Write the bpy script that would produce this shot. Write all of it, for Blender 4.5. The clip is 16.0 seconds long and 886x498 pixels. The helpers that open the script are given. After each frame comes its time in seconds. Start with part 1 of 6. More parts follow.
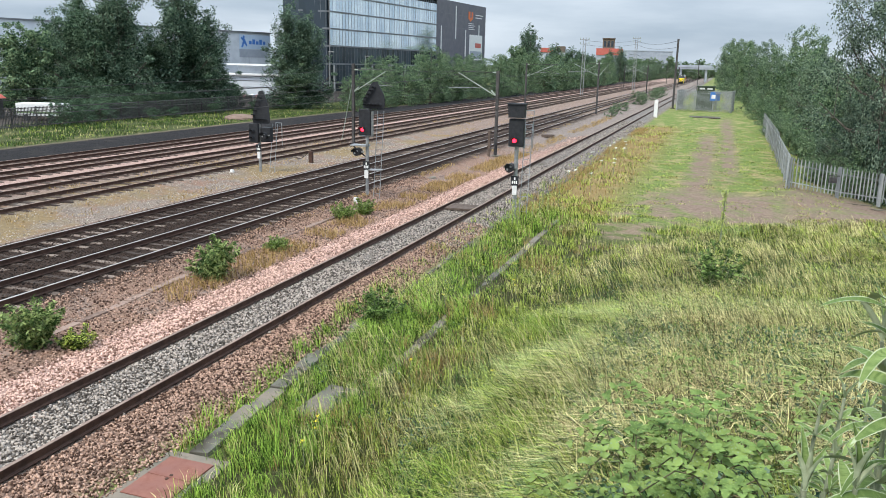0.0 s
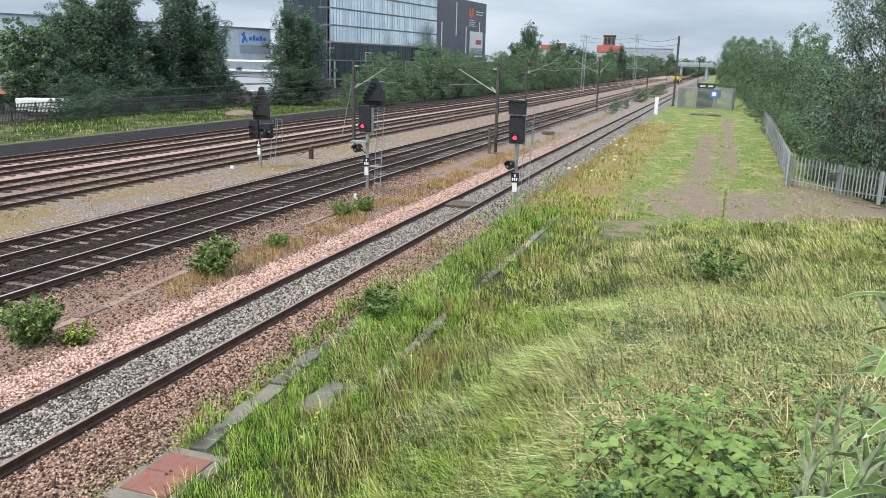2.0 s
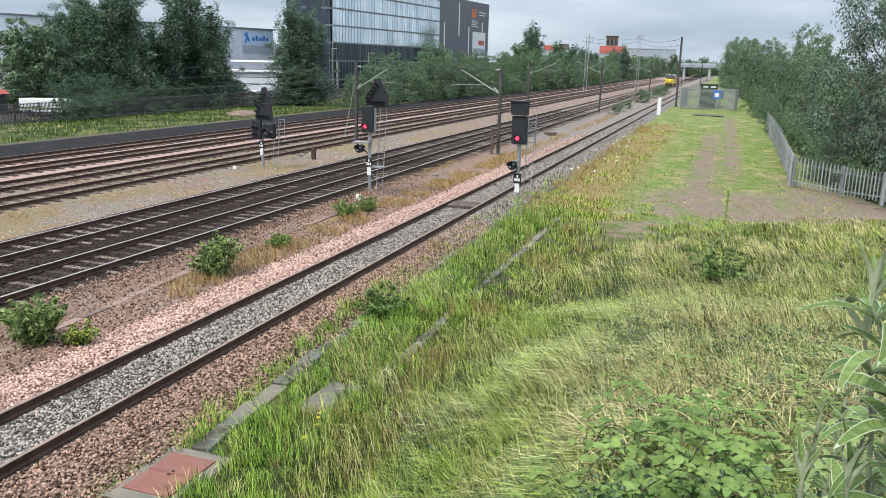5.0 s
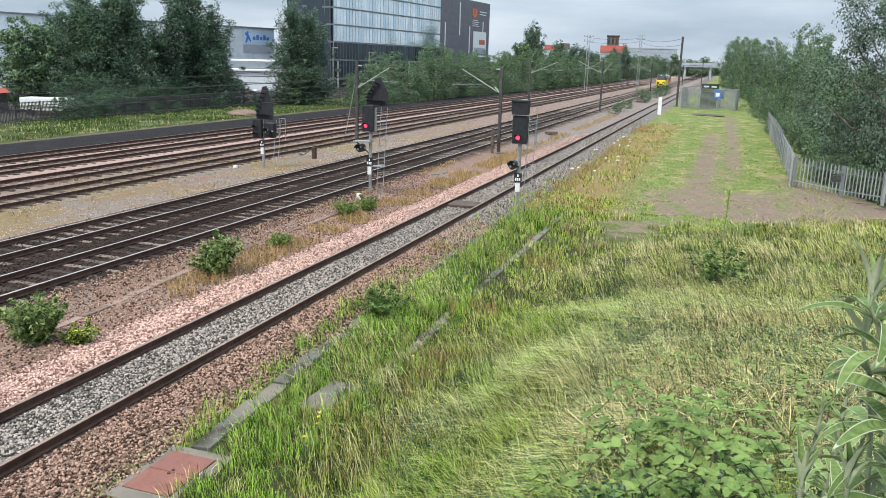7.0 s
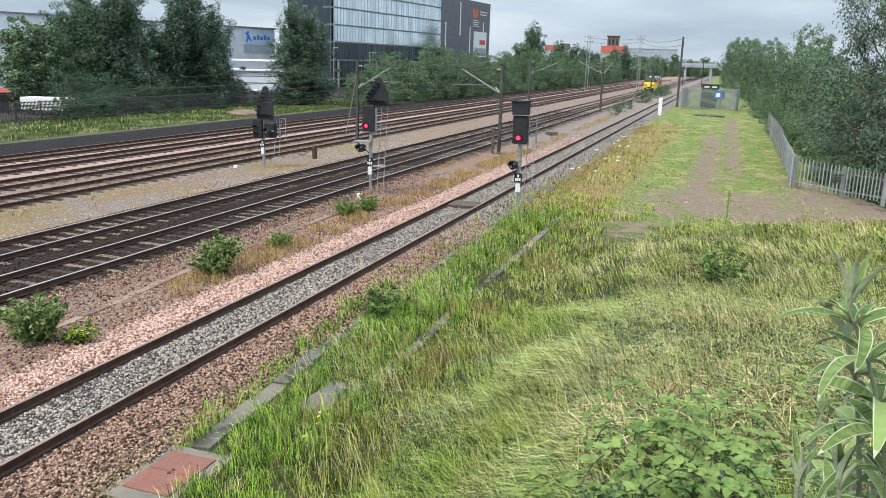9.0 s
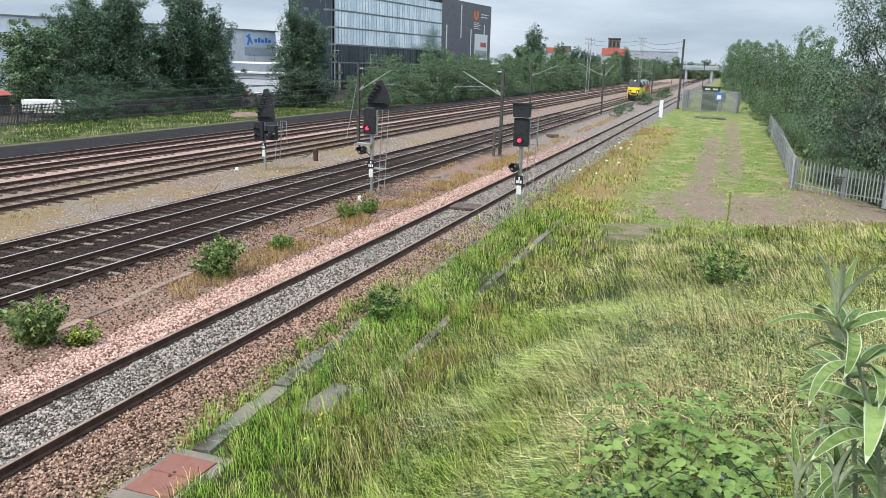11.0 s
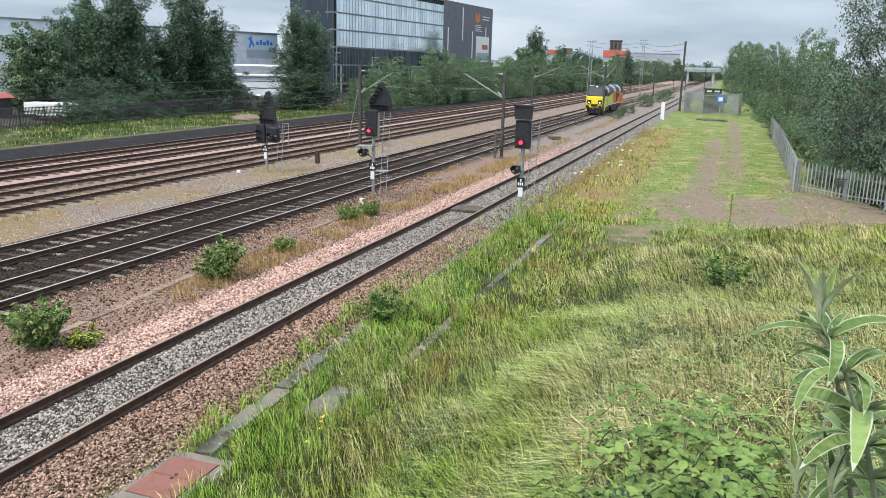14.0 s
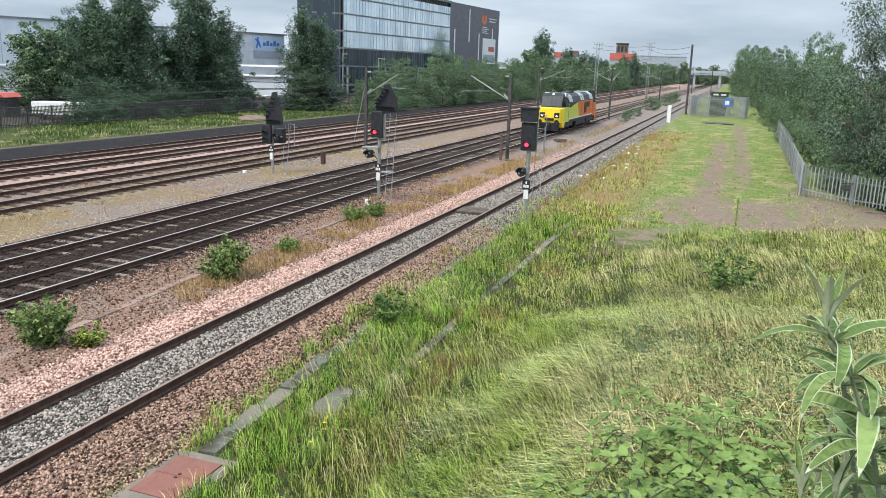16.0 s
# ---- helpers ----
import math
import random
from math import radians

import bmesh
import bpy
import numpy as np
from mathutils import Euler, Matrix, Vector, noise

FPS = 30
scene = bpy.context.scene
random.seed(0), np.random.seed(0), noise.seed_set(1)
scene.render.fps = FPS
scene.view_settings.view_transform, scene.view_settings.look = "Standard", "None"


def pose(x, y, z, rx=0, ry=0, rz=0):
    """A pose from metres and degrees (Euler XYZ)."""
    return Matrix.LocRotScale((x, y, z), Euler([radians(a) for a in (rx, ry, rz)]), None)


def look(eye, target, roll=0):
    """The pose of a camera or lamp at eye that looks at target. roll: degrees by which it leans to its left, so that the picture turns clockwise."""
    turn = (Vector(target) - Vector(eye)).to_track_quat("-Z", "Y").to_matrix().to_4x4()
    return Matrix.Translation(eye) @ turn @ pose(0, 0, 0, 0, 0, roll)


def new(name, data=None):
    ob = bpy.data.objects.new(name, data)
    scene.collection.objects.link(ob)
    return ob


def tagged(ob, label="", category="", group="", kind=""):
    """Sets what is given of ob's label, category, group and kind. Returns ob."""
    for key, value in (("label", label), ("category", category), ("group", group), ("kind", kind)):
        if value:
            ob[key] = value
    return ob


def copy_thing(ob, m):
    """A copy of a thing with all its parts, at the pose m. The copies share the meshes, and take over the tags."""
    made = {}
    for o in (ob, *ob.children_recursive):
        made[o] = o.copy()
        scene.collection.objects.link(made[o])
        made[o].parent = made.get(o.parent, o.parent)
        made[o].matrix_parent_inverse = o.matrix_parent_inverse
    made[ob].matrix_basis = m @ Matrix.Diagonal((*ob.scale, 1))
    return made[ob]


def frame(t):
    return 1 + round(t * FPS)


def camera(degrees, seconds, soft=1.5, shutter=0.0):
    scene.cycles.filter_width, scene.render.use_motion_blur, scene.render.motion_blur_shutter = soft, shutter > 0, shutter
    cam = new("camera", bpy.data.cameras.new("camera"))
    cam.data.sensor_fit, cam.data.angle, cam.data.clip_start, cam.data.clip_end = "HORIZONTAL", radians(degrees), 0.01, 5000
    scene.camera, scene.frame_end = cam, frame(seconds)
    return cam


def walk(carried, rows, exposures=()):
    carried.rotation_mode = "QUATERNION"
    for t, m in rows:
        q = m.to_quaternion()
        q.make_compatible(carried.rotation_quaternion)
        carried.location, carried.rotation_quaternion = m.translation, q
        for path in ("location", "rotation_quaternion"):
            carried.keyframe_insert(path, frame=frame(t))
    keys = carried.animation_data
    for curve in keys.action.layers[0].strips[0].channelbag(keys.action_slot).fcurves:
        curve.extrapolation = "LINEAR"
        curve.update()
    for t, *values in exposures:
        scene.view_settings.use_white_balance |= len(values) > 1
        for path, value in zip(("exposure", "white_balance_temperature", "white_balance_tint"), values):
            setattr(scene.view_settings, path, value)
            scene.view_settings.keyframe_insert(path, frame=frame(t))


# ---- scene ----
EYE = 6.033
cam = camera(58.5, 16.0, soft=0.9)
walk(cam, [
    (0, pose(0, 0, EYE, 76.863, -1.264, 19.152)),
    (0.5, pose(0, 0, EYE, 76.816, -1.283, 19.128)),
    (1, pose(0, 0, EYE, 76.656, -1.362, 19.144)),
    (1.5, pose(0, 0, EYE, 76.600, -1.356, 19.138)),
    (2, pose(0, 0, EYE, 76.630, -1.414, 19.182)),
    (2.5, pose(0, 0, EYE, 76.614, -1.477, 19.238)),
    (3, pose(0, 0, EYE, 76.571, -1.520, 19.302)),
    (3.5, pose(0, 0, EYE, 76.570, -1.461, 19.322)),
    (4, pose(0, 0, EYE, 76.606, -1.418, 19.343)),
    (6.5, pose(0, 0, EYE, 76.677, -1.541, 19.417)),
    (7, pose(0, 0, EYE, 76.617, -1.543, 19.419)),
    (7.5, pose(0, 0, EYE, 76.557, -1.548, 19.426)),
    (8, pose(0, 0, EYE, 76.557, -1.555, 19.437)),
    (8.5, pose(0, 0, EYE, 76.604, -1.600, 19.445)),
    (9, pose(0, 0, EYE, 76.624, -1.592, 19.448)),
    (11.5, pose(0, 0, EYE, 76.808, -1.557, 19.528)),
    (12, pose(0, 0, EYE, 76.794, -1.575, 19.531)),
    (12.5, pose(0, 0, EYE, 76.780, -1.569, 19.542)),
    (13, pose(0, 0, EYE, 76.841, -1.474, 19.511)),
    (13.5, pose(0, 0, EYE, 76.904, -1.470, 19.535)),
    (14, pose(0, 0, EYE, 76.948, -1.492, 19.625)),
    (14.5, pose(0, 0, EYE, 77.001, -1.597, 19.735)),
    (15, pose(0, 0, EYE, 77.077, -1.632, 19.796)),
    (15.5, pose(0, 0, EYE, 77.103, -1.662, 19.897)),
    (16, pose(0, 0, EYE, 77.058, -1.827, 20.071)),
], exposures=[(0, 0.18), (16, 0.18)])

# ---- light: overcast sky, a very soft sun high behind the cloud ----
SUN_EL, SUN_AZ = 52, 205
world = bpy.data.worlds.new("overcast_sky")
scene.world = world
world.use_nodes = True


def build_world():
    nt = world.node_tree
    nt.nodes.clear()
    N, L = nt.nodes.new, nt.links.new
    out, bg, mix = N("ShaderNodeOutputWorld"), N("ShaderNodeBackground"), N("ShaderNodeMixRGB")
    sky = N("ShaderNodeTexSky")
    sky.sky_type, sky.sun_disc = "NISHITA", False
    sky.sun_elevation, sky.sun_rotation = radians(SUN_EL), radians(SUN_AZ)
    scale = N("ShaderNodeMixRGB")
    scale.blend_type, scale.inputs[0].default_value = "MULTIPLY", 1.0
    scale.inputs[2].default_value = (0.12, 0.12, 0.12, 1)
    L(sky.outputs[0], scale.inputs[1])
    # cloud deck: long flat streaks, brighter overhead
    tc, mp = N("ShaderNodeTexCoord"), N("ShaderNodeMapping")
    mp.inputs["Scale"].default_value = (1.6, 1.6, 9.0)
    n1, r1 = N("ShaderNodeTexNoise"), N("ShaderNodeValToRGB")
    n1.inputs["Scale"].default_value, n1.inputs["Detail"].default_value, n1.inputs["Roughness"].default_value = 1.7, 7, 0.55
    r1.color_ramp.elements[0].position, r1.color_ramp.elements[0].color = 0.34, (0.42, 0.525, 0.655, 1)
    r1.color_ramp.elements[1].position, r1.color_ramp.elements[1].color = 0.66, (0.73, 0.83, 0.95, 1)
    L(tc.outputs["Generated"], mp.inputs[0]); L(mp.outputs[0], n1.inputs["Vector"]); L(n1.outputs[0], r1.inputs[0])
    mix.inputs[0].default_value = 0.9
    L(scale.outputs[0], mix.inputs[1]); L(r1.outputs[0], mix.inputs[2])
    # an overcast sky is about three times as bright overhead as at the horizon
    sep, up, gain = N("ShaderNodeSeparateXYZ"), N("ShaderNodeMapRange"), N("ShaderNodeMixRGB")
    L(tc.outputs["Generated"], sep.inputs[0]); L(sep.outputs[2], up.inputs[0])
    up.inputs[1].default_value, up.inputs[2].default_value = 0.1, 0.9
    up.inputs[3].default_value, up.inputs[4].default_value = 1.0, 3.0
    gain.blend_type, gain.inputs[0].default_value = "MULTIPLY", 1.0
    L(mix.outputs[0], gain.inputs[1]); L(up.outputs[0], gain.inputs[2])
    L(gain.outputs[0], bg.inputs[0]); bg.inputs[1].default_value = 0.9
    L(bg.outputs[0], out.inputs[0])


build_world()
sun_data = bpy.data.lights.new("sun", "SUN")
sun_data.energy, sun_data.angle, sun_data.color = 3.0, radians(14), (1.0, 0.94, 0.85)
sun = new("sun", sun_data)
sun.matrix_world = look((0, 0, 60), (math.sin(radians(SUN_AZ)) * -40, math.cos(radians(SUN_AZ)) * -40, 60 - 40 * math.tan(radians(SUN_EL))))


# ---- materials ----
def material(name, c1, c2, scale=4.0, rough=0.85, metal=0.0, bump=0.25, island=0.0, detail=6, c3=None, big=0.25, obj_random=0.0, stretch=None, trans=0.0, spec=0.3):
    """Two-scale noise between c1 and c2, with wide patches towards c3."""
    m = bpy.data.materials.new(name)
    m.use_nodes = True
    nt = m.node_tree
    N, L = nt.nodes.new, nt.links.new
    b = nt.nodes["Principled BSDF"]
    geo = N("ShaderNodeNewGeometry")
    tc = N("ShaderNodeTexCoord")
    vec = geo.outputs["Position"]
    if stretch:
        mp = N("ShaderNodeMapping"); mp.inputs["Scale"].default_value = stretch
        L(tc.outputs["Object"], mp.inputs[0]); vec = mp.outputs[0]
    n1 = N("ShaderNodeTexNoise")
    n1.inputs["Scale"].default_value, n1.inputs["Detail"].default_value, n1.inputs["Roughness"].default_value = scale, detail, 0.65
    L(vec, n1.inputs["Vector"])
    ramp = N("ShaderNodeValToRGB")
    ramp.color_ramp.elements[0].position, ramp.color_ramp.elements[0].color = 0.32, (*c1, 1)
    ramp.color_ramp.elements[1].position, ramp.color_ramp.elements[1].color = 0.68, (*c2, 1)
    fac = n1.outputs[0]
    if island or obj_random:
        src = geo.outputs["Random Per Island"]
        if obj_random:
            src = N("ShaderNodeObjectInfo").outputs["Random"]
        mx = N("ShaderNodeMath"); mx.operation = "MULTIPLY_ADD"
        sub = N("ShaderNodeMath"); sub.operation = "SUBTRACT"; sub.inputs[1].default_value = 0.5
        L(src, sub.inputs[0]); L(sub.outputs[0], mx.inputs[0]); mx.inputs[1].default_value = island or obj_random; L(fac, mx.inputs[2])
        fac = mx.outputs[0]
    L(fac, ramp.inputs[0])
    col = ramp.outputs[0]
    if c3:
        n2 = N("ShaderNodeTexNoise")
        n2.inputs["Scale"].default_value, n2.inputs["Detail"].default_value = big, 5
        L(geo.outputs["Position"], n2.inputs["Vector"])
        r2 = N("ShaderNodeValToRGB")
        r2.color_ramp.elements[0].position, r2.color_ramp.elements[1].position = 0.42, 0.64
        L(n2.outputs[0], r2.inputs[0])
        mix = N("ShaderNodeMixRGB")
        L(r2.outputs[0], mix.inputs[0]); L(col, mix.inputs[1]); mix.inputs[2].default_value = (*c3, 1)
        col = mix.outputs[0]
    L(col, b.inputs["Base Color"])
    b.inputs["Roughness"].default_value, b.inputs["Metallic"].default_value = rough, metal
    b.inputs["Specular IOR Level"].default_value = spec
    if bump:
        bp = N("ShaderNodeBump"); bp.inputs["Strength"].default_value = bump; bp.inputs["Distance"].default_value = 0.03
        L(n1.outputs[0], bp.inputs["Height"]); L(bp.outputs[0], b.inputs["Normal"])
    if trans:
        tr, add = N("ShaderNodeBsdfTranslucent"), N("ShaderNodeMixShader")
        L(col, tr.inputs[0]); add.inputs[0].default_value = trans
        L(b.outputs[0], add.inputs[1]); L(tr.outputs[0], add.inputs[2]); L(add.outputs[0], nt.nodes["Material Output"].inputs[0])
    return m


def glow(name, c, strength):
    m = bpy.data.materials.new(name)
    m.use_nodes = True
    b = m.node_tree.nodes["Principled BSDF"]
    b.inputs["Base Color"].default_value = (*c, 1)
    b.inputs["Emission Color"].default_value, b.inputs["Emission Strength"].default_value = (*c, 1), strength
    return m


M = dict(
    rail_rust=material("rail_rust", (0.045, 0.025, 0.018), (0.10, 0.055, 0.04), 6, 0.8, 0.2),
    rail_head=material("rail_head", (0.40, 0.36, 0.33), (0.58, 0.53, 0.49), 3, 0.42, 0.6, 0.1),
    rail_head_rust=material("rail_head_rust", (0.22, 0.15, 0.12), (0.38, 0.28, 0.22), 3, 0.6, 0.5, 0.1),
    sleeper=material("sleeper", (0.045, 0.032, 0.025), (0.20, 0.155, 0.125), 5, 0.9, obj_random=0.6),
    sleeper_wood=material("sleeper_wood", (0.05, 0.035, 0.028), (0.13, 0.10, 0.08), 4, 0.95, island=0.5),
    ballast_pink=material("ballast_pink", (0.16, 0.085, 0.06), (0.72, 0.49, 0.40), 9, 0.95, bump=0.8, island=0.6),
    ballast_grey=material("ballast_grey", (0.06, 0.050, 0.041), (0.44, 0.38, 0.325), 9, 0.95, bump=0.8, island=0.7),
    ballast_brown=material("ballast_brown", (0.06, 0.032, 0.021), (0.46, 0.30, 0.22), 9, 0.95, bump=0.8, island=0.7),
    ballast_dark=material("ballast_dark", (0.014, 0.009, 0.007), (0.075, 0.050, 0.037), 8, 0.95, bump=0.8, c3=(0.04, 0.027, 0.02), big=0.35, island=0.6),
    concrete=material("concrete", (0.052, 0.044, 0.033), (0.20, 0.168, 0.130), 6, 0.9, c3=(0.13, 0.125, 0.10), big=1.5, obj_random=0.8),
    stone_pale=material("stone_pale", (0.22, 0.18, 0.145), (0.48, 0.42, 0.35), 9, 0.95, bump=0.5, island=0.7),
    rust_plate=material("rust_plate", (0.17, 0.065, 0.045), (0.27, 0.12, 0.085), 5, 0.75, 0.0, 0.15, c3=(0.20, 0.09, 0.07), big=2.5),
    steel=material("steel", (0.24, 0.25, 0.25), (0.42, 0.43, 0.43), 5, 0.5, 0.6, 0.1),
    steel_old=material("steel_old", (0.042, 0.040, 0.040), (0.11, 0.105, 0.10), 4, 0.75, 0.3),
    black=material("black", (0.012, 0.013, 0.015), (0.03, 0.032, 0.036), 6, 0.6, 0, 0.05),
    white=material("white", (0.62, 0.62, 0.60), (0.78, 0.78, 0.76), 5, 0.6, 0, 0.05),
    red_lamp=glow("red_lamp", (1.0, 0.02, 0.05), 5.0),
    head_lamp=glow("head_lamp", (1.0, 0.95, 0.8), 2.2),
    cable=material("cable", (0.03, 0.03, 0.03), (0.08, 0.075, 0.07), 4, 0.6, 0.5, 0),
    leaf_dark=material("leaf_dark", (0.034, 0.072, 0.042), (0.165, 0.245, 0.150), 0.5, 0.6, island=0.8, bump=0, spec=0.12, trans=0.32),
    leaf_birch=material("leaf_birch", (0.040, 0.078, 0.052), (0.20, 0.285, 0.19), 0.5, 0.6, island=0.8, bump=0, spec=0.12, trans=0.3),
    leaf_mid=material("leaf_mid", (0.050, 0.098, 0.055), (0.25, 0.345, 0.185), 0.5, 0.6, island=0.8, bump=0, spec=0.12, trans=0.25),
    leaf_grey=material("leaf_grey", (0.032, 0.062, 0.044), (0.22, 0.29, 0.205), 0.5, 0.6, island=0.8, bump=0, spec=0.12, trans=0.25),
    leaf_bush=material("leaf_bush", (0.060, 0.115, 0.032), (0.38, 0.47, 0.18), 3, 0.55, island=0.9, bump=0, spec=0.12, trans=0.3),
    leaf_lime=material("leaf_lime", (0.085, 0.135, 0.030), (0.27, 0.37, 0.10), 3, 0.55, island=0.8, bump=0, spec=0.12, trans=0.3),
    leaf_fresh=material("leaf_fresh", (0.036, 0.076, 0.020), (0.24, 0.355, 0.10), 3, 0.55, island=0.9, bump=0, spec=0.12, trans=0.3),
    leaf_bud=material("leaf_bud", (0.115, 0.18, 0.052), (0.27, 0.365, 0.125), 5, 0.75, bump=0.35, stretch=(6, 1, 1), spec=0.12, trans=0.15, obj_random=0.5),
    leaf_bud_pale=material("leaf_bud_pale", (0.32, 0.37, 0.22), (0.54, 0.59, 0.40), 14, 0.7, bump=0.0, spec=0.12, trans=0.1),
    stem=material("stem", (0.14, 0.17, 0.10), (0.28, 0.30, 0.20), 8, 0.8),
    cane=material("cane", (0.07, 0.075, 0.035), (0.16, 0.14, 0.07), 8, 0.8),
    twig=material("twig", (0.06, 0.045, 0.035), (0.14, 0.10, 0.07), 8, 0.9),
    grass_green=material("grass_green", (0.022, 0.050, 0.007), (0.53, 0.63, 0.13), 2.0, 0.7, island=0.85, bump=0, spec=0.12, trans=0.15),
    leaf_scrub=material("leaf_scrub", (0.045, 0.084, 0.054), (0.245, 0.325, 0.205), 0.5, 0.6, island=0.8, bump=0, spec=0.12, trans=0.25),
    spike_lime=material("spike_lime", (0.28, 0.34, 0.08), (0.50, 0.55, 0.18), 6, 0.7, island=0.8, bump=0, trans=0.2),
    trough_brown=material("trough_brown", (0.13, 0.085, 0.065), (0.27, 0.19, 0.15), 5, 0.9, obj_random=0.5),
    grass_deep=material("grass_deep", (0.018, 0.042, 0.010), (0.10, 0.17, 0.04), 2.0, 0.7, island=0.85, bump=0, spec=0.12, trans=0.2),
    grass_litter=material("grass_litter", (0.07, 0.055, 0.025), (0.40, 0.32, 0.16), 0.8, 0.8, island=0.9, bump=0, spec=0.12, trans=0.1),
    grass_lush=material("grass_lush", (0.022, 0.064, 0.007), (0.38, 0.57, 0.10), 2.0, 0.7, island=0.85, bump=0, spec=0.12, trans=0.15),
    grass_blue=material("grass_blue", (0.018, 0.050, 0.013), (0.50, 0.62, 0.24), 2.0, 0.7, island=0.85, bump=0, spec=0.12, trans=0.15),
    grass_straw=material("grass_straw", (0.09, 0.09, 0.027), (0.78, 0.71, 0.34), 2.0, 0.75, island=0.85, bump=0, spec=0.12, trans=0.15),
    grass_rust=material("grass_rust", (0.24, 0.16, 0.06), (0.50, 0.35, 0.16), 2.0, 0.75, island=0.6, bump=0, spec=0.12, trans=0.2),
    petal=material("petal", (0.70, 0.55, 0.02), (0.85, 0.70, 0.05), 8, 0.6, bump=0),
    petal_white=material("petal_white", (0.60, 0.62, 0.50), (0.75, 0.76, 0.68), 8, 0.6, bump=0),
    galv=material("galv", (0.20, 0.215, 0.215), (0.34, 0.355, 0.35), 3, 0.6, 0.15, 0.05, obj_random=0.5),
    blue_sign=material("blue_sign", (0.05, 0.16, 0.45), (0.07, 0.20, 0.52), 4, 0.5),
    cabinet_green=material("cabinet_green", (0.035, 0.05, 0.03), (0.06, 0.08, 0.05), 3, 0.6),
    bark=material("bark", (0.05, 0.04, 0.03), (0.16, 0.14, 0.12), 3, 0.95),
)


# ---- mesh helpers ----
def part(name, bm, mat, parent=None, label=""):
    me = bpy.data.meshes.new(name)
    bm.to_mesh(me); bm.free()
    me.materials.append(mat)
    ob = new(name, me)
    if parent:
        ob.parent = parent
    if label:
        tagged(ob, label)
    return ob


def shared(name, me, parent, m=None):
    ob = new(name, me)
    ob.parent = parent
    if m is not None:
        ob.matrix_basis = m
    return ob


def thing(name, m, label, category, group="", kind=""):
    ob = new(name)
    ob.empty_display_size = 0.1
    ob.matrix_basis = m
    return tagged(ob, label, category, group, kind)


def box(bm, x0, x1, y0, y1, z0, z1, bevel=0.0):
    g = bmesh.ops.create_cube(bm, size=1.0, matrix=Matrix.LocRotScale(((x0 + x1) / 2, (y0 + y1) / 2, (z0 + z1) / 2), None, (x1 - x0, y1 - y0, z1 - z0)))
    if bevel:
        es = list({e for v in g["verts"] for e in v.link_edges})
        bmesh.ops.bevel(bm, geom=es, offset=bevel, segments=2, affect="EDGES", profile=0.6)
    return bm


def rod(bm, p0, p1, r0, r1=None, n=10):
    p0, p1 = Vector(p0), Vector(p1)
    d = p1 - p0
    m = Matrix.Translation((p0 + p1) / 2) @ d.to_track_quat("Z", "Y").to_matrix().to_4x4()
    bmesh.ops.create_cone(bm, cap_ends=True, segments=n, radius1=r0, radius2=r0 if r1 is None else r1, depth=d.length, matrix=m)
    return bm


def B():
    return bmesh.new()


def prism(bm, outline, y0, y1, axis="y"):
    """Extrudes a closed outline of (a, b) pairs along an axis."""
    put = {"y": lambda a, b, t: (a, t, b), "x": lambda a, b, t: (t, a, b), "z": lambda a, b, t: (a, b, t)}[axis]
    v0 = [bm.verts.new(put(a, b, y0)) for a, b in outline]
    v1 = [bm.verts.new(put(a, b, y1)) for a, b in outline]
    n = len(outline)
    bm.faces.new(v0); bm.faces.new(v1[::-1])
    for i in range(n):
        bm.faces.new((v0[i], v1[i], v1[(i + 1) % n], v0[(i + 1) % n]))
    bmesh.ops.recalc_face_normals(bm, faces=bm.faces)
    return bm


def raw_mesh(name, verts, faces, mat, smooth=False):
    """verts (n,3), faces (m,k) as numpy arrays."""
    me = bpy.data.meshes.new(name)
    n, (m, k) = len(verts), faces.shape
    me.vertices.add(n); me.vertices.foreach_set("co", np.ascontiguousarray(verts, dtype=np.float32).ravel())
    me.loops.add(m * k); me.loops.foreach_set("vertex_index", np.ascontiguousarray(faces, dtype=np.int32).ravel())
    me.polygons.add(m)
    me.polygons.foreach_set("loop_start", np.arange(0, m * k, k, dtype=np.int32))
    me.update(calc_edges=True)
    me.materials.append(mat)
    return me


def rot_frames(rng, n, up_bias=0.0):
    """n random orthonormal frames; up_bias pulls the normals upward."""
    nrm = rng.normal(size=(n, 3)); nrm[:, 2] = np.abs(nrm[:, 2]) + up_bias
    nrm /= np.linalg.norm(nrm, axis=1)[:, None]
    a = rng.normal(size=(n, 3)); a -= (a * nrm).sum(1)[:, None] * nrm
    a /= np.linalg.norm(a, axis=1)[:, None]
    return a, np.cross(nrm, a), nrm


def leaf_mesh(name, pts, size, mat, seed=0, up=0.4, ratio=0.5):
    """A pointed leaf at each point, folded a little along its middle."""
    rng = np.random.default_rng(seed)
    n = len(pts)
    a, b, c = rot_frames(rng, n, up)
    s = (size * rng.uniform(0.6, 1.35, n))[:, None]
    v = np.empty((n, 4, 3))
    v[:, 0] = pts - a * s * 0.5
    v[:, 1] = pts + b * s * ratio * 0.5 + c * s * 0.08
    v[:, 2] = pts + a * s * 0.5 - c * s * 0.12
    v[:, 3] = pts - b * s * ratio * 0.5 + c * s * 0.08
    f = np.arange(n * 4).reshape(n, 4)
    return raw_mesh(name, v.reshape(-1, 3), f, mat)


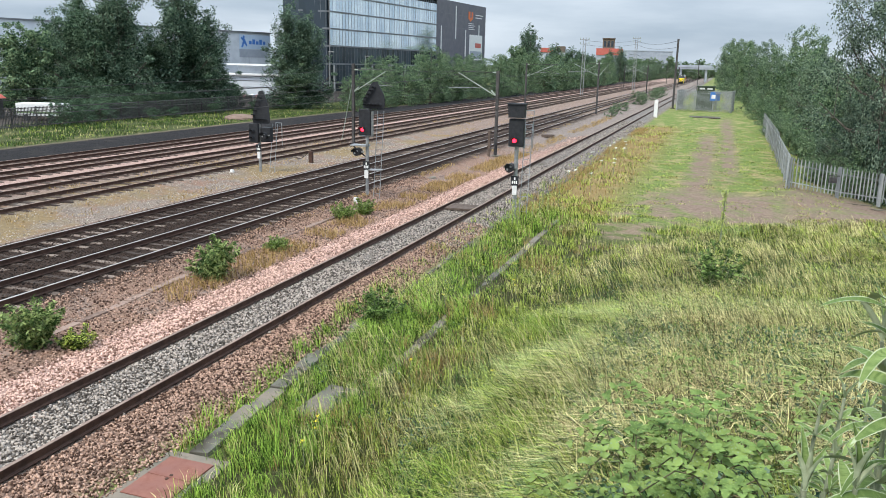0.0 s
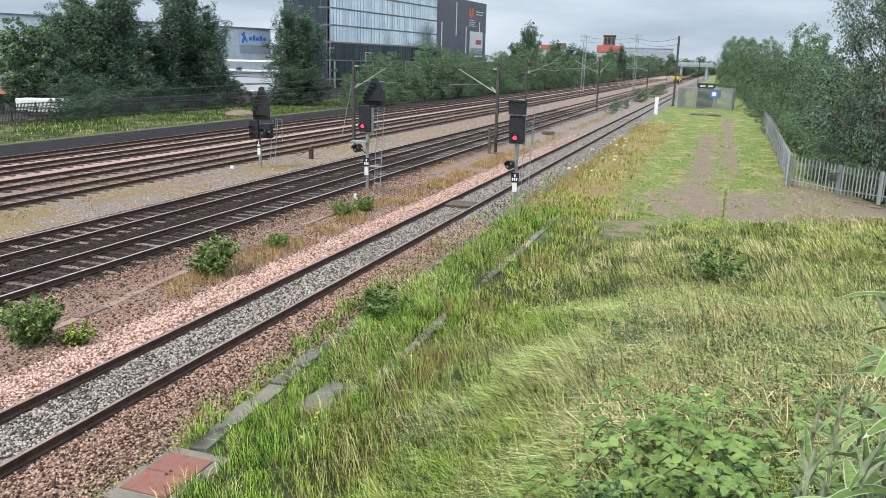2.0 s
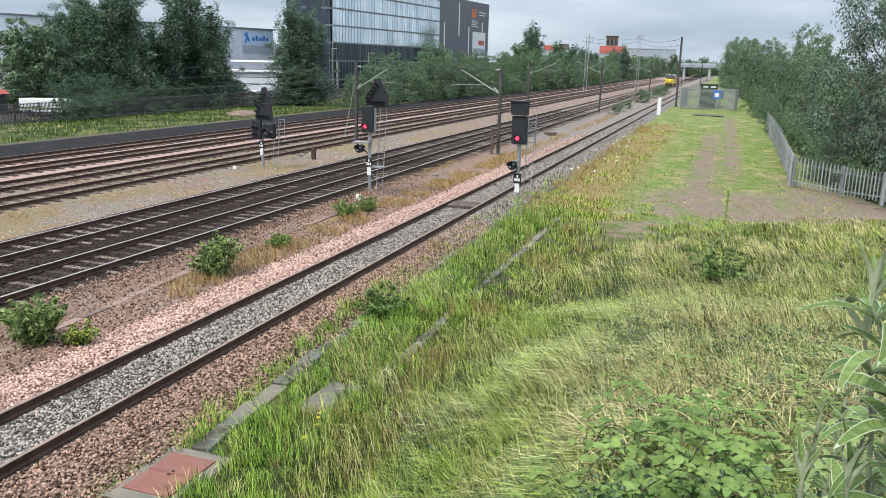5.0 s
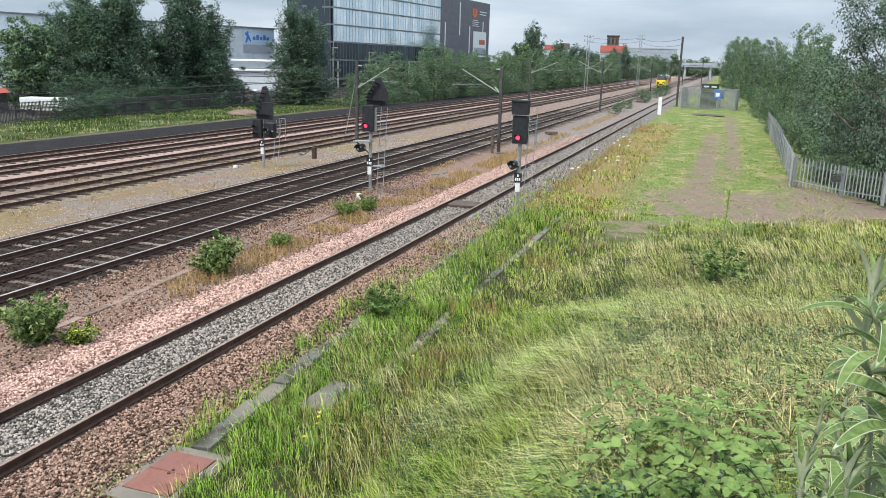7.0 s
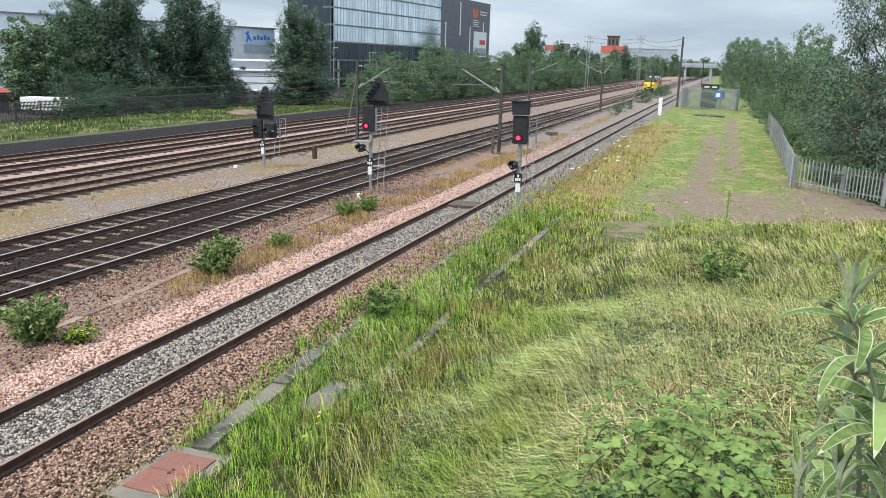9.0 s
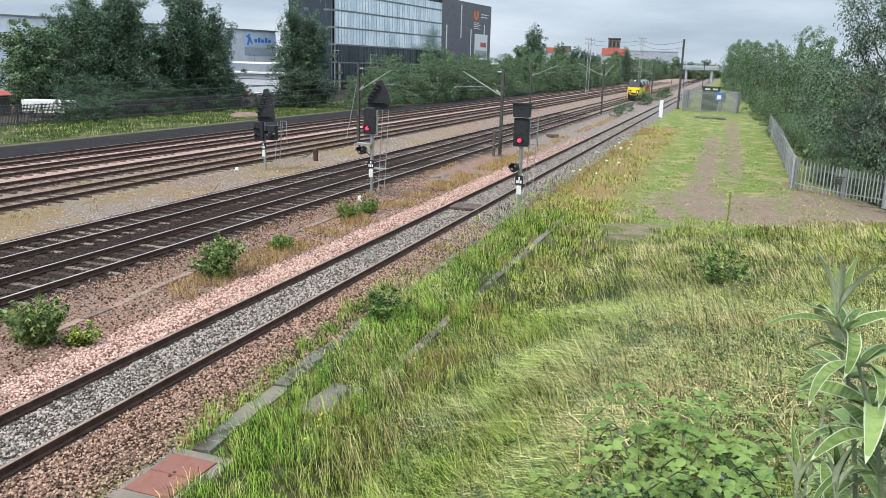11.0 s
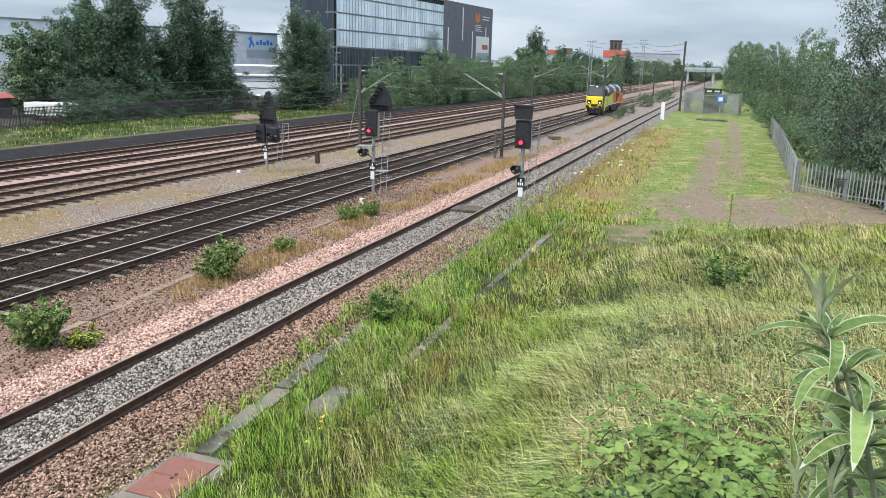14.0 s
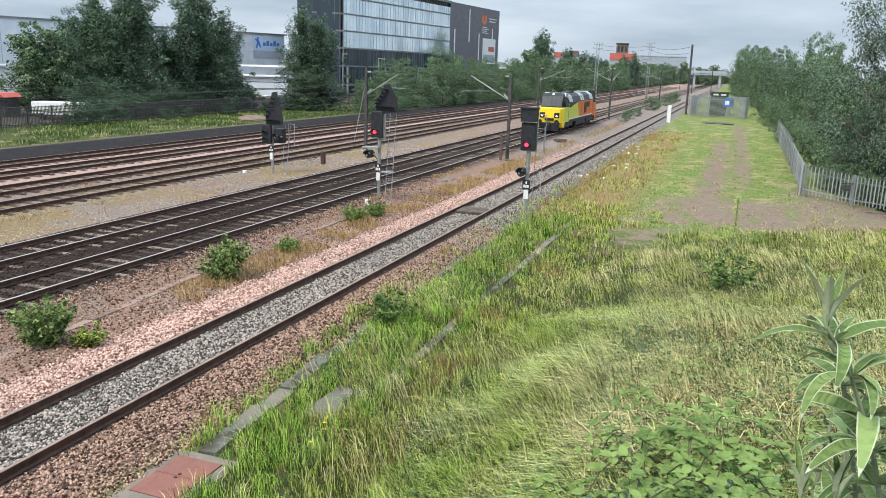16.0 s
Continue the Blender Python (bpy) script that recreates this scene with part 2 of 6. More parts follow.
def stones_mesh(name, pts, size, mat, seed=0):
    rng = np.random.default_rng(seed)
    n = len(pts)
    octa = np.array([(1, 0, 0), (-1, 0, 0), (0, 1, 0), (0, -1, 0), (0, 0, 1), (0, 0, -1)], float)
    a, b, c = rot_frames(rng, n)
    s = size * rng.uniform(0.55, 1.3, (n, 1, 1)) * rng.uniform(0.6, 1.25, (n, 6, 1))
    loc = octa[None] * s
    v = pts[:, None] + loc[..., :1] * a[:, None] + loc[..., 1:2] * b[:, None] + loc[..., 2:] * c[:, None] * 0.7
    tri = np.array([(0, 2, 4), (2, 1, 4), (1, 3, 4), (3, 0, 4), (2, 0, 5), (1, 2, 5), (3, 1, 5), (0, 3, 5)])
    f = (np.arange(n)[:, None, None] * 6 + tri[None]).reshape(-1, 3)
    return raw_mesh(name, v.reshape(-1, 3), f, mat)


def blades_mesh(name, pts, height, width, mat, seed=0, lean=0.35, wind=(0.25, 0.1), dirs=None):
    """Bent grass blades: two segments, tapering to a tip."""
    rng = np.random.default_rng(seed)
    n = len(pts)
    hgt = np.broadcast_to(height, (n,)) * rng.uniform(0.55, 1.25, n)
    ang = rng.uniform(0, 2 * np.pi, n)
    side = np.stack([np.cos(ang), np.sin(ang), np.zeros(n)], 1) * (width * rng.uniform(0.6, 1.3, n))[:, None] * 0.5
    dirn = rng.normal(0, lean, (n, 2)) + np.array(wind) if dirs is None else dirs
    mid = pts + np.concatenate([dirn * hgt[:, None] * 0.35, (hgt * 0.6)[:, None]], 1)
    top = pts + np.concatenate([dirn * hgt[:, None] * 1.0, (hgt * (0.98 - 0.35 * np.clip(np.linalg.norm(dirn, axis=1), 0, 1.2)))[:, None]], 1)
    v = np.stack([pts - side, pts + side, mid + side * 0.75, mid - side * 0.75, top + side * 0.12, top - side * 0.12], 1)
    f = (np.arange(n)[:, None, None] * 6 + np.array([(0, 1, 2, 3), (3, 2, 4, 5)])[None]).reshape(-1, 4)
    return raw_mesh(name, v.reshape(-1, 3), f, mat)


# ---- the lie of the land; rail heads are at z = 0 ----
NEAR_X, MAIN_X, FAST_X = -10.38, -17.40, -20.77
YARD_X = (-27.6, -31.1, -34.9, -38.4)
CESS = -0.40
TOE_PHI = np.array([-180, -110, -70, -45, -36, -24.9, -15.9, -6.8, -2.3, 10.5, 30, 180])
TOE_U = np.array([40, 12, 6.0, 7.0, 8.6, 10.9, 16.7, 29.5, 35.2, 41.7, 46, 40])


def bank(x, y):
    """Height of the ground: flat by the tracks, rising to the bank on which the viewer stands."""
    x, y = np.asarray(x, float), np.asarray(y, float)
    u, phi = np.hypot(x, y), np.degrees(np.arctan2(x, y))
    k = np.clip(1 - u / np.interp(phi, TOE_PHI, TOE_U), 0, 1)
    z = CESS + 5.2 * k ** 2.2
    # ballast shoulders
    for cx, half, top in ((NEAR_X, 1.6, -0.2), (-19.1, 3.4, -0.2), (-33.0, 7.2, -0.22)):
        z = np.maximum(z, np.where(k > 0, -9, CESS + (top - CESS) * np.clip(1 + (half - np.abs(x - cx)) / 0.7, 0, 1)))
    lumps = 0.05 * np.sin(x * 2.1 + 1.3 * np.sin(y * 0.9)) * np.sin(y * 1.7 + x * 0.6) + 0.09 * np.sin(x * 0.7 + 2) * np.sin(y * 0.53)
    dip = .235 * np.clip(x - 4.1, 0, 8) * np.clip((y - 41) / 7, 0, 1) * np.clip((130 - y) / 40, 0, 1)
    return z - dip + lumps * np.clip((x + 8.0) / 2, 0, 1) * np.clip((14 - x) / 2 + 4, 0, 1)


def ground_material():
    """Soil, dry grass and green grass in patches, a worn dirt path, and stone between the tracks."""
    m = bpy.data.materials.new("ground_soil")
    m.use_nodes = True
    nt = m.node_tree
    N, L = nt.nodes.new, nt.links.new
    b = nt.nodes["Principled BSDF"]
    geo, sep = N("ShaderNodeNewGeometry"), N("ShaderNodeSeparateXYZ")
    L(geo.outputs["Position"], sep.inputs[0])
    X, Y = sep.outputs[0], sep.outputs[1]

    def noise_of(scale, detail=6, rough=0.6):
        n = N("ShaderNodeTexNoise")
        n.inputs["Scale"].default_value, n.inputs["Detail"].default_value, n.inputs["Roughness"].default_value = scale, detail, rough
        L(geo.outputs["Position"], n.inputs["Vector"])
        return n.outputs[0]

    def ramp(src, p0, c0, p1, c1):
        r = N("ShaderNodeValToRGB")
        e = r.color_ramp.elements
        e[0].position, e[0].color, e[1].position, e[1].color = p0, (*c0, 1), p1, (*c1, 1)
        L(src, r.inputs[0])
        return r.outputs[0]

    def band(v, lo, hi, soft, wob=None, amount=0.0):
        """1 between lo and hi, with ragged edges."""
        if wob:
            w = N("ShaderNodeMath"); w.operation = "MULTIPLY_ADD"
            L(wob, w.inputs[0]); w.inputs[1].default_value = amount; L(v, w.inputs[2]); v = w.outputs[0]
            lo, hi = lo + amount / 2, hi + amount / 2
        r1, r2, mu = N("ShaderNodeMapRange"), N("ShaderNodeMapRange"), N("ShaderNodeMath")
        for r, a, c in ((r1, lo - soft, lo + soft), (r2, hi + soft, hi - soft)):
            L(v, r.inputs[0]); r.inputs[1].default_value, r.inputs[2].default_value = a, c
        mu.operation = "MULTIPLY"
        L(r1.outputs[0], mu.inputs[0]); L(r2.outputs[0], mu.inputs[1])
        return mu.outputs[0]

    def times(a, c):
        mu = N("ShaderNodeMath"); mu.operation = "MULTIPLY"
        L(a, mu.inputs[0]); L(c, mu.inputs[1])
        return mu.outputs[0]

    def over(base, top, fac):
        mx = N("ShaderNodeMixRGB")
        L(fac, mx.inputs[0]); L(base, mx.inputs[1]); L(top, mx.inputs[2])
        return mx.outputs[0]

    fine, mid, wide, grit = noise_of(7, 8, 0.7), noise_of(0.9, 6), noise_of(0.16, 4), noise_of(26, 4, 0.75)
    green = ramp(fine, 0.3, (0.06, 0.088, 0.023), 0.7, (0.21, 0.27, 0.075))
    dry = ramp(fine, 0.3, (0.20, 0.16, 0.075), 0.7, (0.42, 0.34, 0.18))
    dirt = ramp(fine, 0.3, (0.12, 0.085, 0.064), 0.7, (0.30, 0.22, 0.17))
    stone = ramp(grit, 0.35, (0.085, 0.065, 0.055), 0.66, (0.34, 0.285, 0.245))
    sand = ramp(grit, 0.36, (0.07, 0.053, 0.043), 0.66, (0.37, 0.31, 0.255))
    tar = over(ramp(grit, 0.3, (0.008, 0.008, 0.009), 0.7, (0.034, 0.032, 0.032)), ramp(fine, 0.3, (0.02, 0.018, 0.016), 0.7, (0.07, 0.06, 0.052)), ramp(mid, 0.5, (0, 0, 0), 0.7, (0.6,) * 3))
    col = over(green, dry, ramp(mid, 0.50, (0, 0, 0), 0.66, (1, 1, 1)))
    rusty = ramp(fine, 0.3, (0.14, 0.10, 0.042), 0.7, (0.31, 0.225, 0.10))
    col = over(col, rusty, times(band(X, -7.9, -4.6, 1.0, mid, 3.0), band(Y, 33, 95, 4)))
    # thatch of the bank, the shade between tussocks darkened into its colour
    shaded_thatch = ramp(fine, 0.3, (0.022, 0.026, 0.011), 0.7, (0.085, 0.082, 0.036))
    col = over(col, shaded_thatch, times(band(X, -7.6, 14, 0.6), band(Y, -20, 31, 4)))
    # the worn track through the grass
    patchy = ramp(mid, 0.40, (0.05,) * 3, 0.58, (0.9,) * 3)
    col = over(col, dirt, times(times(band(X, -2.6, 3.6, 1.0, mid, 3.0), band(Y, 36, 45, 1.5, mid, 6)), ramp(mid, 0.34, (0.15,) * 3, 0.5, (1, 1, 1))))
    col = over(col, dirt, times(times(band(X, -1.6, -0.1, 0.4, mid, 1.4), band(Y, 42, 84, 5, mid, 10)), ramp(mid, 0.32, (0.25,) * 3, 0.5, (1, 1, 1))))
    col = over(col, dirt, times(times(band(X, 0.3, 1.5, 0.35, mid, 1.2), band(Y, 52, 115, 6, mid, 10)), ramp(mid, 0.36, (0.15,) * 3, 0.52, (1, 1, 1))))
    col = over(col, dirt, times(times(band(X, -4.2, -1.2, 0.6, mid, 2.0), band(Y, 27, 42, 3, mid, 4)), ramp(mid, 0.42, (0, 0, 0), 0.6, (0.8,) * 3)))
    col = over(col, dirt, times(times(band(X, 3.4, 60, 0.8, mid, 1.5), band(Y, 36, 52, 2, mid, 3)), ramp(mid, 0.3, (0.3,) * 3, 0.5, (1, 1, 1))))
    pink = ramp(grit, 0.35, (0.17, 0.105, 0.085), 0.66, (0.54, 0.38, 0.32))
    grey = ramp(grit, 0.36, (0.06, 0.053, 0.046), 0.66, (0.31, 0.28, 0.25))
    brown = ramp(grit, 0.35, (0.09, 0.052, 0.038), 0.66, (0.38, 0.25, 0.185))
    dark = ramp(grit, 0.35, (0.014, 0.009, 0.007), 0.68, (0.07, 0.047, 0.036))
    col = over(col, brown, band(X, -60, -8.35, 0.25, mid, 0.8))
    col = over(col, stone, times(band(X, -16.3, -12.0, 0.4, mid, 1.5), ramp(mid, 0.5, (0, 0, 0), 0.66, (0.7,) * 3)))
    col = over(col, pink, times(band(X, -13.0, -11.1, 0.25, mid, 0.9), band(Y, -60, 62, 16, mid, 12)))
    col = over(col, grey, band(X, -11.15, -9.6, 0.12, mid, 0.3))
    col = over(col, grey, times(band(X, -9.9, -8.3, 0.3, mid, 0.6), band(Y, 26, 900, 6, mid, 6)))
    col = over(col, stone, times(band(X, -16.2, -11.1, 0.3, mid, 0.8), band(Y, 62, 900, 10, mid, 10)))
    col = over(col, dark, band(X, -22.4, -15.9, 0.4, mid, 1.2))
    col = over(col, over(brown, stone, mid), band(X, -60, -22.6, 0.5, mid, 1.2))
    col = over(col, over(over(brown, sand, ramp(mid, 0.40, (0, 0, 0), 0.52, (1, 1, 1))), rusty, ramp(wide, 0.46, (0, 0, 0), 0.56, (0.7,) * 3)), times(band(X, -29.3, -23.0, 0.5, mid, 1.2), band(Y, -60, 74, 9, mid, 12)))
    col = over(col, pink, band(X, -34.2, -31.6, 0.4, mid, 1.0))
    col = over(col, pink, band(X, -37.6, -36.0, 0.3, mid, 0.7))
    col = over(col, tar, band(X, -47.0, -39.8, 0.4, mid, 0.8))
    verge = ramp(fine, 0.3, (0.028, 0.04, 0.014), 0.7, (0.095, 0.11, 0.04))
    col = over(col, over(verge, dry, ramp(mid, 0.55, (0, 0, 0), 0.68, (0.7,) * 3)), band(X, -66, -47.2, 0.5, mid, 1.2))
    col = over(col, over(tar, sand, ramp(wide, 0.5, (0.3,) * 3, 0.6, (0.6,) * 3)), times(band(X, -110, -62, 2), band(Y, -50, 260, 10)))
    L(col, b.inputs["Base Color"])
    b.inputs["Roughness"].default_value = 0.95
    b.inputs["Specular IOR Level"].default_value = 0.1
    bp = N("ShaderNodeBump"); bp.inputs["Strength"].default_value, bp.inputs["Distance"].default_value = 0.7, 0.05
    L(grit, bp.inputs["Height"]); L(bp.outputs[0], b.inputs["Normal"])
    return m


def build_ground():
    xs = np.concatenate([[-2500, -1200, -600, -300, -180, -120, -80, -60], np.arange(-50, -12.6, 0.5), np.arange(-12.6, 14, 0.3), [15, 17, 20, 25, 32, 45, 70, 120, 300, 900, 2500]])
    ys = np.concatenate([[-300, -100, -40, -15], np.arange(-8, 46, 0.35), np.arange(46, 120, 1.5), [124, 132, 145, 165, 190, 230, 300, 400, 600, 900, 1500, 3000, 4500]])
    gx, gy = np.meshgrid(xs, ys)
    z = bank(gx, gy)
    v = np.stack([gx, gy, z], -1).reshape(-1, 3)
    w, hh = len(xs), len(ys)
    i = (np.arange(hh - 1)[:, None] * w + np.arange(w - 1)[None]).ravel()
    f = np.stack([i, i + 1, i + w + 1, i + w], 1)
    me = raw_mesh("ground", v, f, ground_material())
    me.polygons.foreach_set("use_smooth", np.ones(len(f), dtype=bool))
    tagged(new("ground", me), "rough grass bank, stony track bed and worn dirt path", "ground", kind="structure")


build_ground()


# ---- railway tracks ----
def rail_profile(cx):
    return [(cx - .07, -.159), (cx + .07, -.159), (cx + .07, -.148), (cx + .011, -.13), (cx + .011, -.045), (cx + .035, -.035), (cx + .035, -.006), (cx + .028, 0),
            (cx - .028, 0), (cx - .035, -.006), (cx - .035, -.035), (cx - .011, -.045), (cx - .011, -.13), (cx - .07, -.148)]


def sleeper_mesh(mat):
    bm = B()
    prism(bm, [(-0.13, -0.36), (0.13, -0.36), (0.11, -0.180), (-0.11, -0.180)], -1.25, 1.25, "x")
    me = bpy.data.meshes.new("sleeper")
    bm.to_mesh(me); bm.free(); me.materials.append(mat)
    return me


def track(cx, label, y0, y1, head, lift=0.0):
    t = thing("rail_track", pose(cx, 0, lift), label, "railway track", "parallel railway tracks")
    for s in (-0.7525, 0.7525):
        r = part("rail", prism(B(), rail_profile(s), y0, y1), M["rail_rust"], t)
        part("rail_head", box(B(), s - .033, s + .033, y0, y1, -0.012, 0.003), head, r, "worn running surface")
    return t


def joined_sleepers(t, y0, y1, step, mat, name="sleeper_row"):
    ys = np.arange(y0, y1, step)
    rng = np.random.default_rng(int(y1))
    cube = np.array([(-1.28, -.12, -.3), (1.28, -.12, -.3), (1.28, .12, -.3), (-1.28, .12, -.3), (-1.28, -.11, -.165), (1.28, -.11, -.165), (1.28, .11, -.165), (-1.28, .11, -.165)])
    v = np.repeat(cube[None], len(ys), 0)
    v[:, :, 1] += ys[:, None] + rng.normal(0, .03, (len(ys), 1)); v[:, :, 0] += rng.normal(0, .03, (len(ys), 1)); v[:, :, 2] += rng.normal(0, .008, (len(ys), 1))
    quad = np.array([(4, 5, 6, 7), (0, 1, 5, 4), (1, 2, 6, 5), (2, 3, 7, 6), (3, 0, 4, 7)])
    f = (np.arange(len(ys))[:, None, None] * 8 + quad[None]).reshape(-1, 4)
    ob = new(name, raw_mesh(name, v.reshape(-1, 3), f, mat))
    ob.parent = t
    tagged(ob, kind="stuff")


near_track = track(NEAR_X, "welded rails deep in grey stone ballast", -20, 620, M["rail_head_rust"])
main_track = track(MAIN_X, "main line rails on stained concrete sleepers", -20, 620, M["rail_head"])
fast_track = track(FAST_X, "main line rails on concrete sleepers in dark oily ballast", -20, 620, M["rail_head"])
yard_tracks = [track(x, "rusty yard siding on old timber sleepers", -20, 420, M["rail_head_rust"], lift=-0.02) for x in YARD_X]


# ---- track bed stones ----
def flat_points(rng, n, x0, x1, y0, y1):
    return np.stack([rng.uniform(x0, x1, n), rng.uniform(y0, y1, n)], 1)


def on_ground(xy, dz=0.0):
    return np.concatenate([xy, (bank(xy[:, 0], xy[:, 1]) + dz)[:, None]], 1)


def ballast(label, mat, zones, size, seed):
    rng = np.random.default_rng(seed)
    pts = np.concatenate([flat_points(rng, n, x0, x1, y0, y1) for n, x0, x1, y0, y1 in zones])
    pts[:, 0] += rng.normal(0, 0.12, len(pts)) * (rng.uniform(0, 1, len(pts)) < 0.3)
    for cx in (NEAR_X, MAIN_X, FAST_X):  # clear the rails
        for s in (-0.7525, 0.7525):
            pts = pts[np.abs(pts[:, 0] - cx - s) > 0.09]
    p = on_ground(pts, 0.0)
    p[:, 2] += rng.uniform(-0.01, size * 0.6, len(p))
    ob = new("ballast_stones", stones_mesh("ballast_stones", p, size, mat, seed))
    tagged(ob, label, "ballast", kind="stuff")


ballast("clean pink-grey granite stones on the shoulder", M["ballast_pink"], [(17000, -13.1, -11.2, 7, 22), (12000, -13.0, -11.2, 22, 50), (2500, -13.0, -11.2, 50, 75)], 0.038, 1)
ballast("pale grey granite stones between the rails", M["ballast_grey"], [(13000, -11.05, -9.72, 6, 22), (9000, -11.05, -9.72, 22, 50), (5000, -9.5, -8.4, 26, 50), (5000, -11.05, -9.72, 50, 100), (4000, -9.5, -8.4, 50, 100)], 0.038, 2)
ballast("dirty brown stones beside the rail", M["ballast_brown"], [(16000, -9.55, -8.1, 5, 22), (4000, -9.5, -8.3, 22, 30), (20000, -16.2, -13.0, 9, 42)], 0.036, 3)
ballast("pale stones on the sandy strip", M["stone_pale"], [(6000, -26.6, -22.4, 18, 62)], 0.035, 6)
ballast("oil-stained dark stones between main line sleepers", M["ballast_dark"], [(26000, -22.3, -16.1, 10, 48)], 0.042, 4)

# ---- sleepers ----
me_sleeper = sleeper_mesh(M["sleeper"])
for t_, n_ in ((main_track, 150), (fast_track, 150)):
    for i_ in range(n_):
        shared("sleeper", me_sleeper, t_, pose(0, 12 + i_ * 0.652, 0))
    joined_sleepers(t_, 12 + n_ * 0.652, 420, 0.652, M["sleeper"])
for t_ in yard_tracks:
    joined_sleepers(t_, 14, 300, 0.76, M["sleeper_wood"])

# timber boards laid across the near track
boards = thing("crossing_board", pose(NEAR_X, 32.3, -0.05), "dark weathered timber boards laid between the rails", "crossing board")
for i_ in range(5):
    part("plank", box(B(), -0.62, 0.62, i_ * 0.24, i_ * 0.24 + 0.21, -0.1, 0.0, 0.01), M["sleeper_wood"], boards)


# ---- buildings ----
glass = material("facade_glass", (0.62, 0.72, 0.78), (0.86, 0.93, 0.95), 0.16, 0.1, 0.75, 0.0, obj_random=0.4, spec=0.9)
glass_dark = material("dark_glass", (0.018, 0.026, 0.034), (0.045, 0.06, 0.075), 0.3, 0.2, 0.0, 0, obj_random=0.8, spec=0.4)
cladding = material("grey_cladding", (0.115, 0.112, 0.132), (0.15, 0.146, 0.168), 0.6, 0.6, 0.0, 0.05)
band_mat = material("band_metal", (0.13, 0.14, 0.15), (0.20, 0.21, 0.22), 0.8, 0.5, 0.2, 0)
panel_white = material("warehouse_panel", (0.48, 0.51, 0.54), (0.60, 0.63, 0.66), 0.6, 0.6, 0, 0.03)
panel_blue = material("sign_panel", (0.42, 0.52, 0.64), (0.50, 0.60, 0.70), 0.6, 0.6, 0, 0.0)
panel_grey = material("grey_panel", (0.30, 0.33, 0.37), (0.38, 0.41, 0.45), 0.6, 0.6, 0, 0.0)
brick_red = material("red_facade", (0.42, 0.10, 0.08), (0.50, 0.14, 0.11), 0.5, 0.7)
# far walls: distance haze is put into the colour as a paler blue-grey
hazed_flat = material("hazed_render", (0.30, 0.33, 0.38), (0.40, 0.43, 0.48), 0.3, 0.7)


def college():
    """Six glazed storeys, a dark clad end; local x runs along the front."""
    ax, ay, bx, by = -82.0, 160.5, -72.6, 249.0
    L = math.hypot(bx - ax, by - ay)
    t = thing("college_building", pose(ax, ay, 0, 0, 0, math.degrees(math.atan2(by - ay, bx - ax))), "tall glazed college building with a dark grey clad end", "building")
    split = L * 0.60
    part("wall", box(B(), split, L, 0, 12, -1, 23.7), cladding, t, "dark grey panelled end wall")
    for k in range(1, 7):
        part("wall_joint", box(B(), split + .02, L - .02, -0.012, 0.1, 23.7 - k * 3.6, 23.75 - k * 3.6), band_mat, t)
    part("core", box(B(), 0.3, split - .01, 0.5, 9, -1, 23.2), glass_dark, t)
    part("roof", box(B(), -1.0, split - .02, -0.5, 9, 23.2, 23.75), band_mat, t)
    zs = [1.5, 5.6, 9.45, 13.1, 16.7, 20.2, 22.3]
    nb = 42
    bw = split / nb
    for i in range(len(zs) - 1):
        part("floor_band", box(B(), -0.05, split - .02, -0.18, 0.4, zs[i] - 0.16, zs[i] + 0.16), band_mat, t)
        bm = box(B(), 0.03, bw - 0.03, -0.02, 0.06, zs[i] + 0.16, zs[i + 1] - 0.16)
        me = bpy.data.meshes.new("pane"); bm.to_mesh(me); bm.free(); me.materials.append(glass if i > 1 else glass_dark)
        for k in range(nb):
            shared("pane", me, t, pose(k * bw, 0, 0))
    bm = box(B(), -0.03, 0.03, -0.05, 0.2, 1.3, 22.9)
    me = bpy.data.meshes.new("mullion"); bm.to_mesh(me); bm.free(); me.materials.append(band_mat)
    for k in range(nb + 1):
        shared("mullion", me, t, pose(k * bw, 0, 0))
    for k in range(7):
        part("column", rod(B(), (0.6 + k * split / 6.4, -0.7, -1), (0.6 + k * split / 6.4, -0.7, 5.4), 0.22), M["steel"], t)
    # leaning glazed prow round the corner
    bm = B()
    prism(bm, [(-0.1, 0.55), (-3.0, 5), (-3.2, 9), (-0.1, 9)], -1, 23.6, "z")
    for v in bm.verts:
        if v.co.x < -1:
            v.co.x -= v.co.z * 0.07
    part("prow", bm, glass_dark, t, "dark leaning glazed corner")
    for z in zs:
        part("prow_band", prism(B(), [(0.0, 0.3), (-3.1 - z * .07, 4.9), (-3.0 - z * .07, 5.3), (0.2, 0.8)], z - .2, z + .2, "z"), band_mat, t)
    for k in range(5):
        part("prow_mullion", rod(B(), (-0.3 - k * .55, 0.75 + k * .85, 0), (-0.35 - k * .9, 0.75 + k * .85, 23.2), 0.05), band_mat, t)
    for x, z0, z1 in ((split + 3.2, 8.7, 16.6), (split + 13.0, 13.4, 22.6), (split + 20.2, 8.5, 16.2), (split + 30.4, 14.2, 18.0)):
        part("slot_window", box(B(), x - .3, x + .3, -0.06, 0.2, z0, z1), M["white"], t, "tall thin bright slot window")
    part("poster", box(B(), L - 12.5, L - 2.5, -0.08, 0.1, 7.5, 15.0), M["white"], t, "pale printed wall poster")
    part("poster_print", box(B(), L - 8, L - 3.5, -0.1, 0.1, 11.2, 12.6), brick_red, t)
    part("poster_base", box(B(), L - 12, L - 3, -0.1, 0.1, 7.9, 10.2), panel_grey, t)
    om = material("emblem_orange", (0.60, 0.13, 0.04), (0.68, 0.18, 0.05), 3, 0.5)
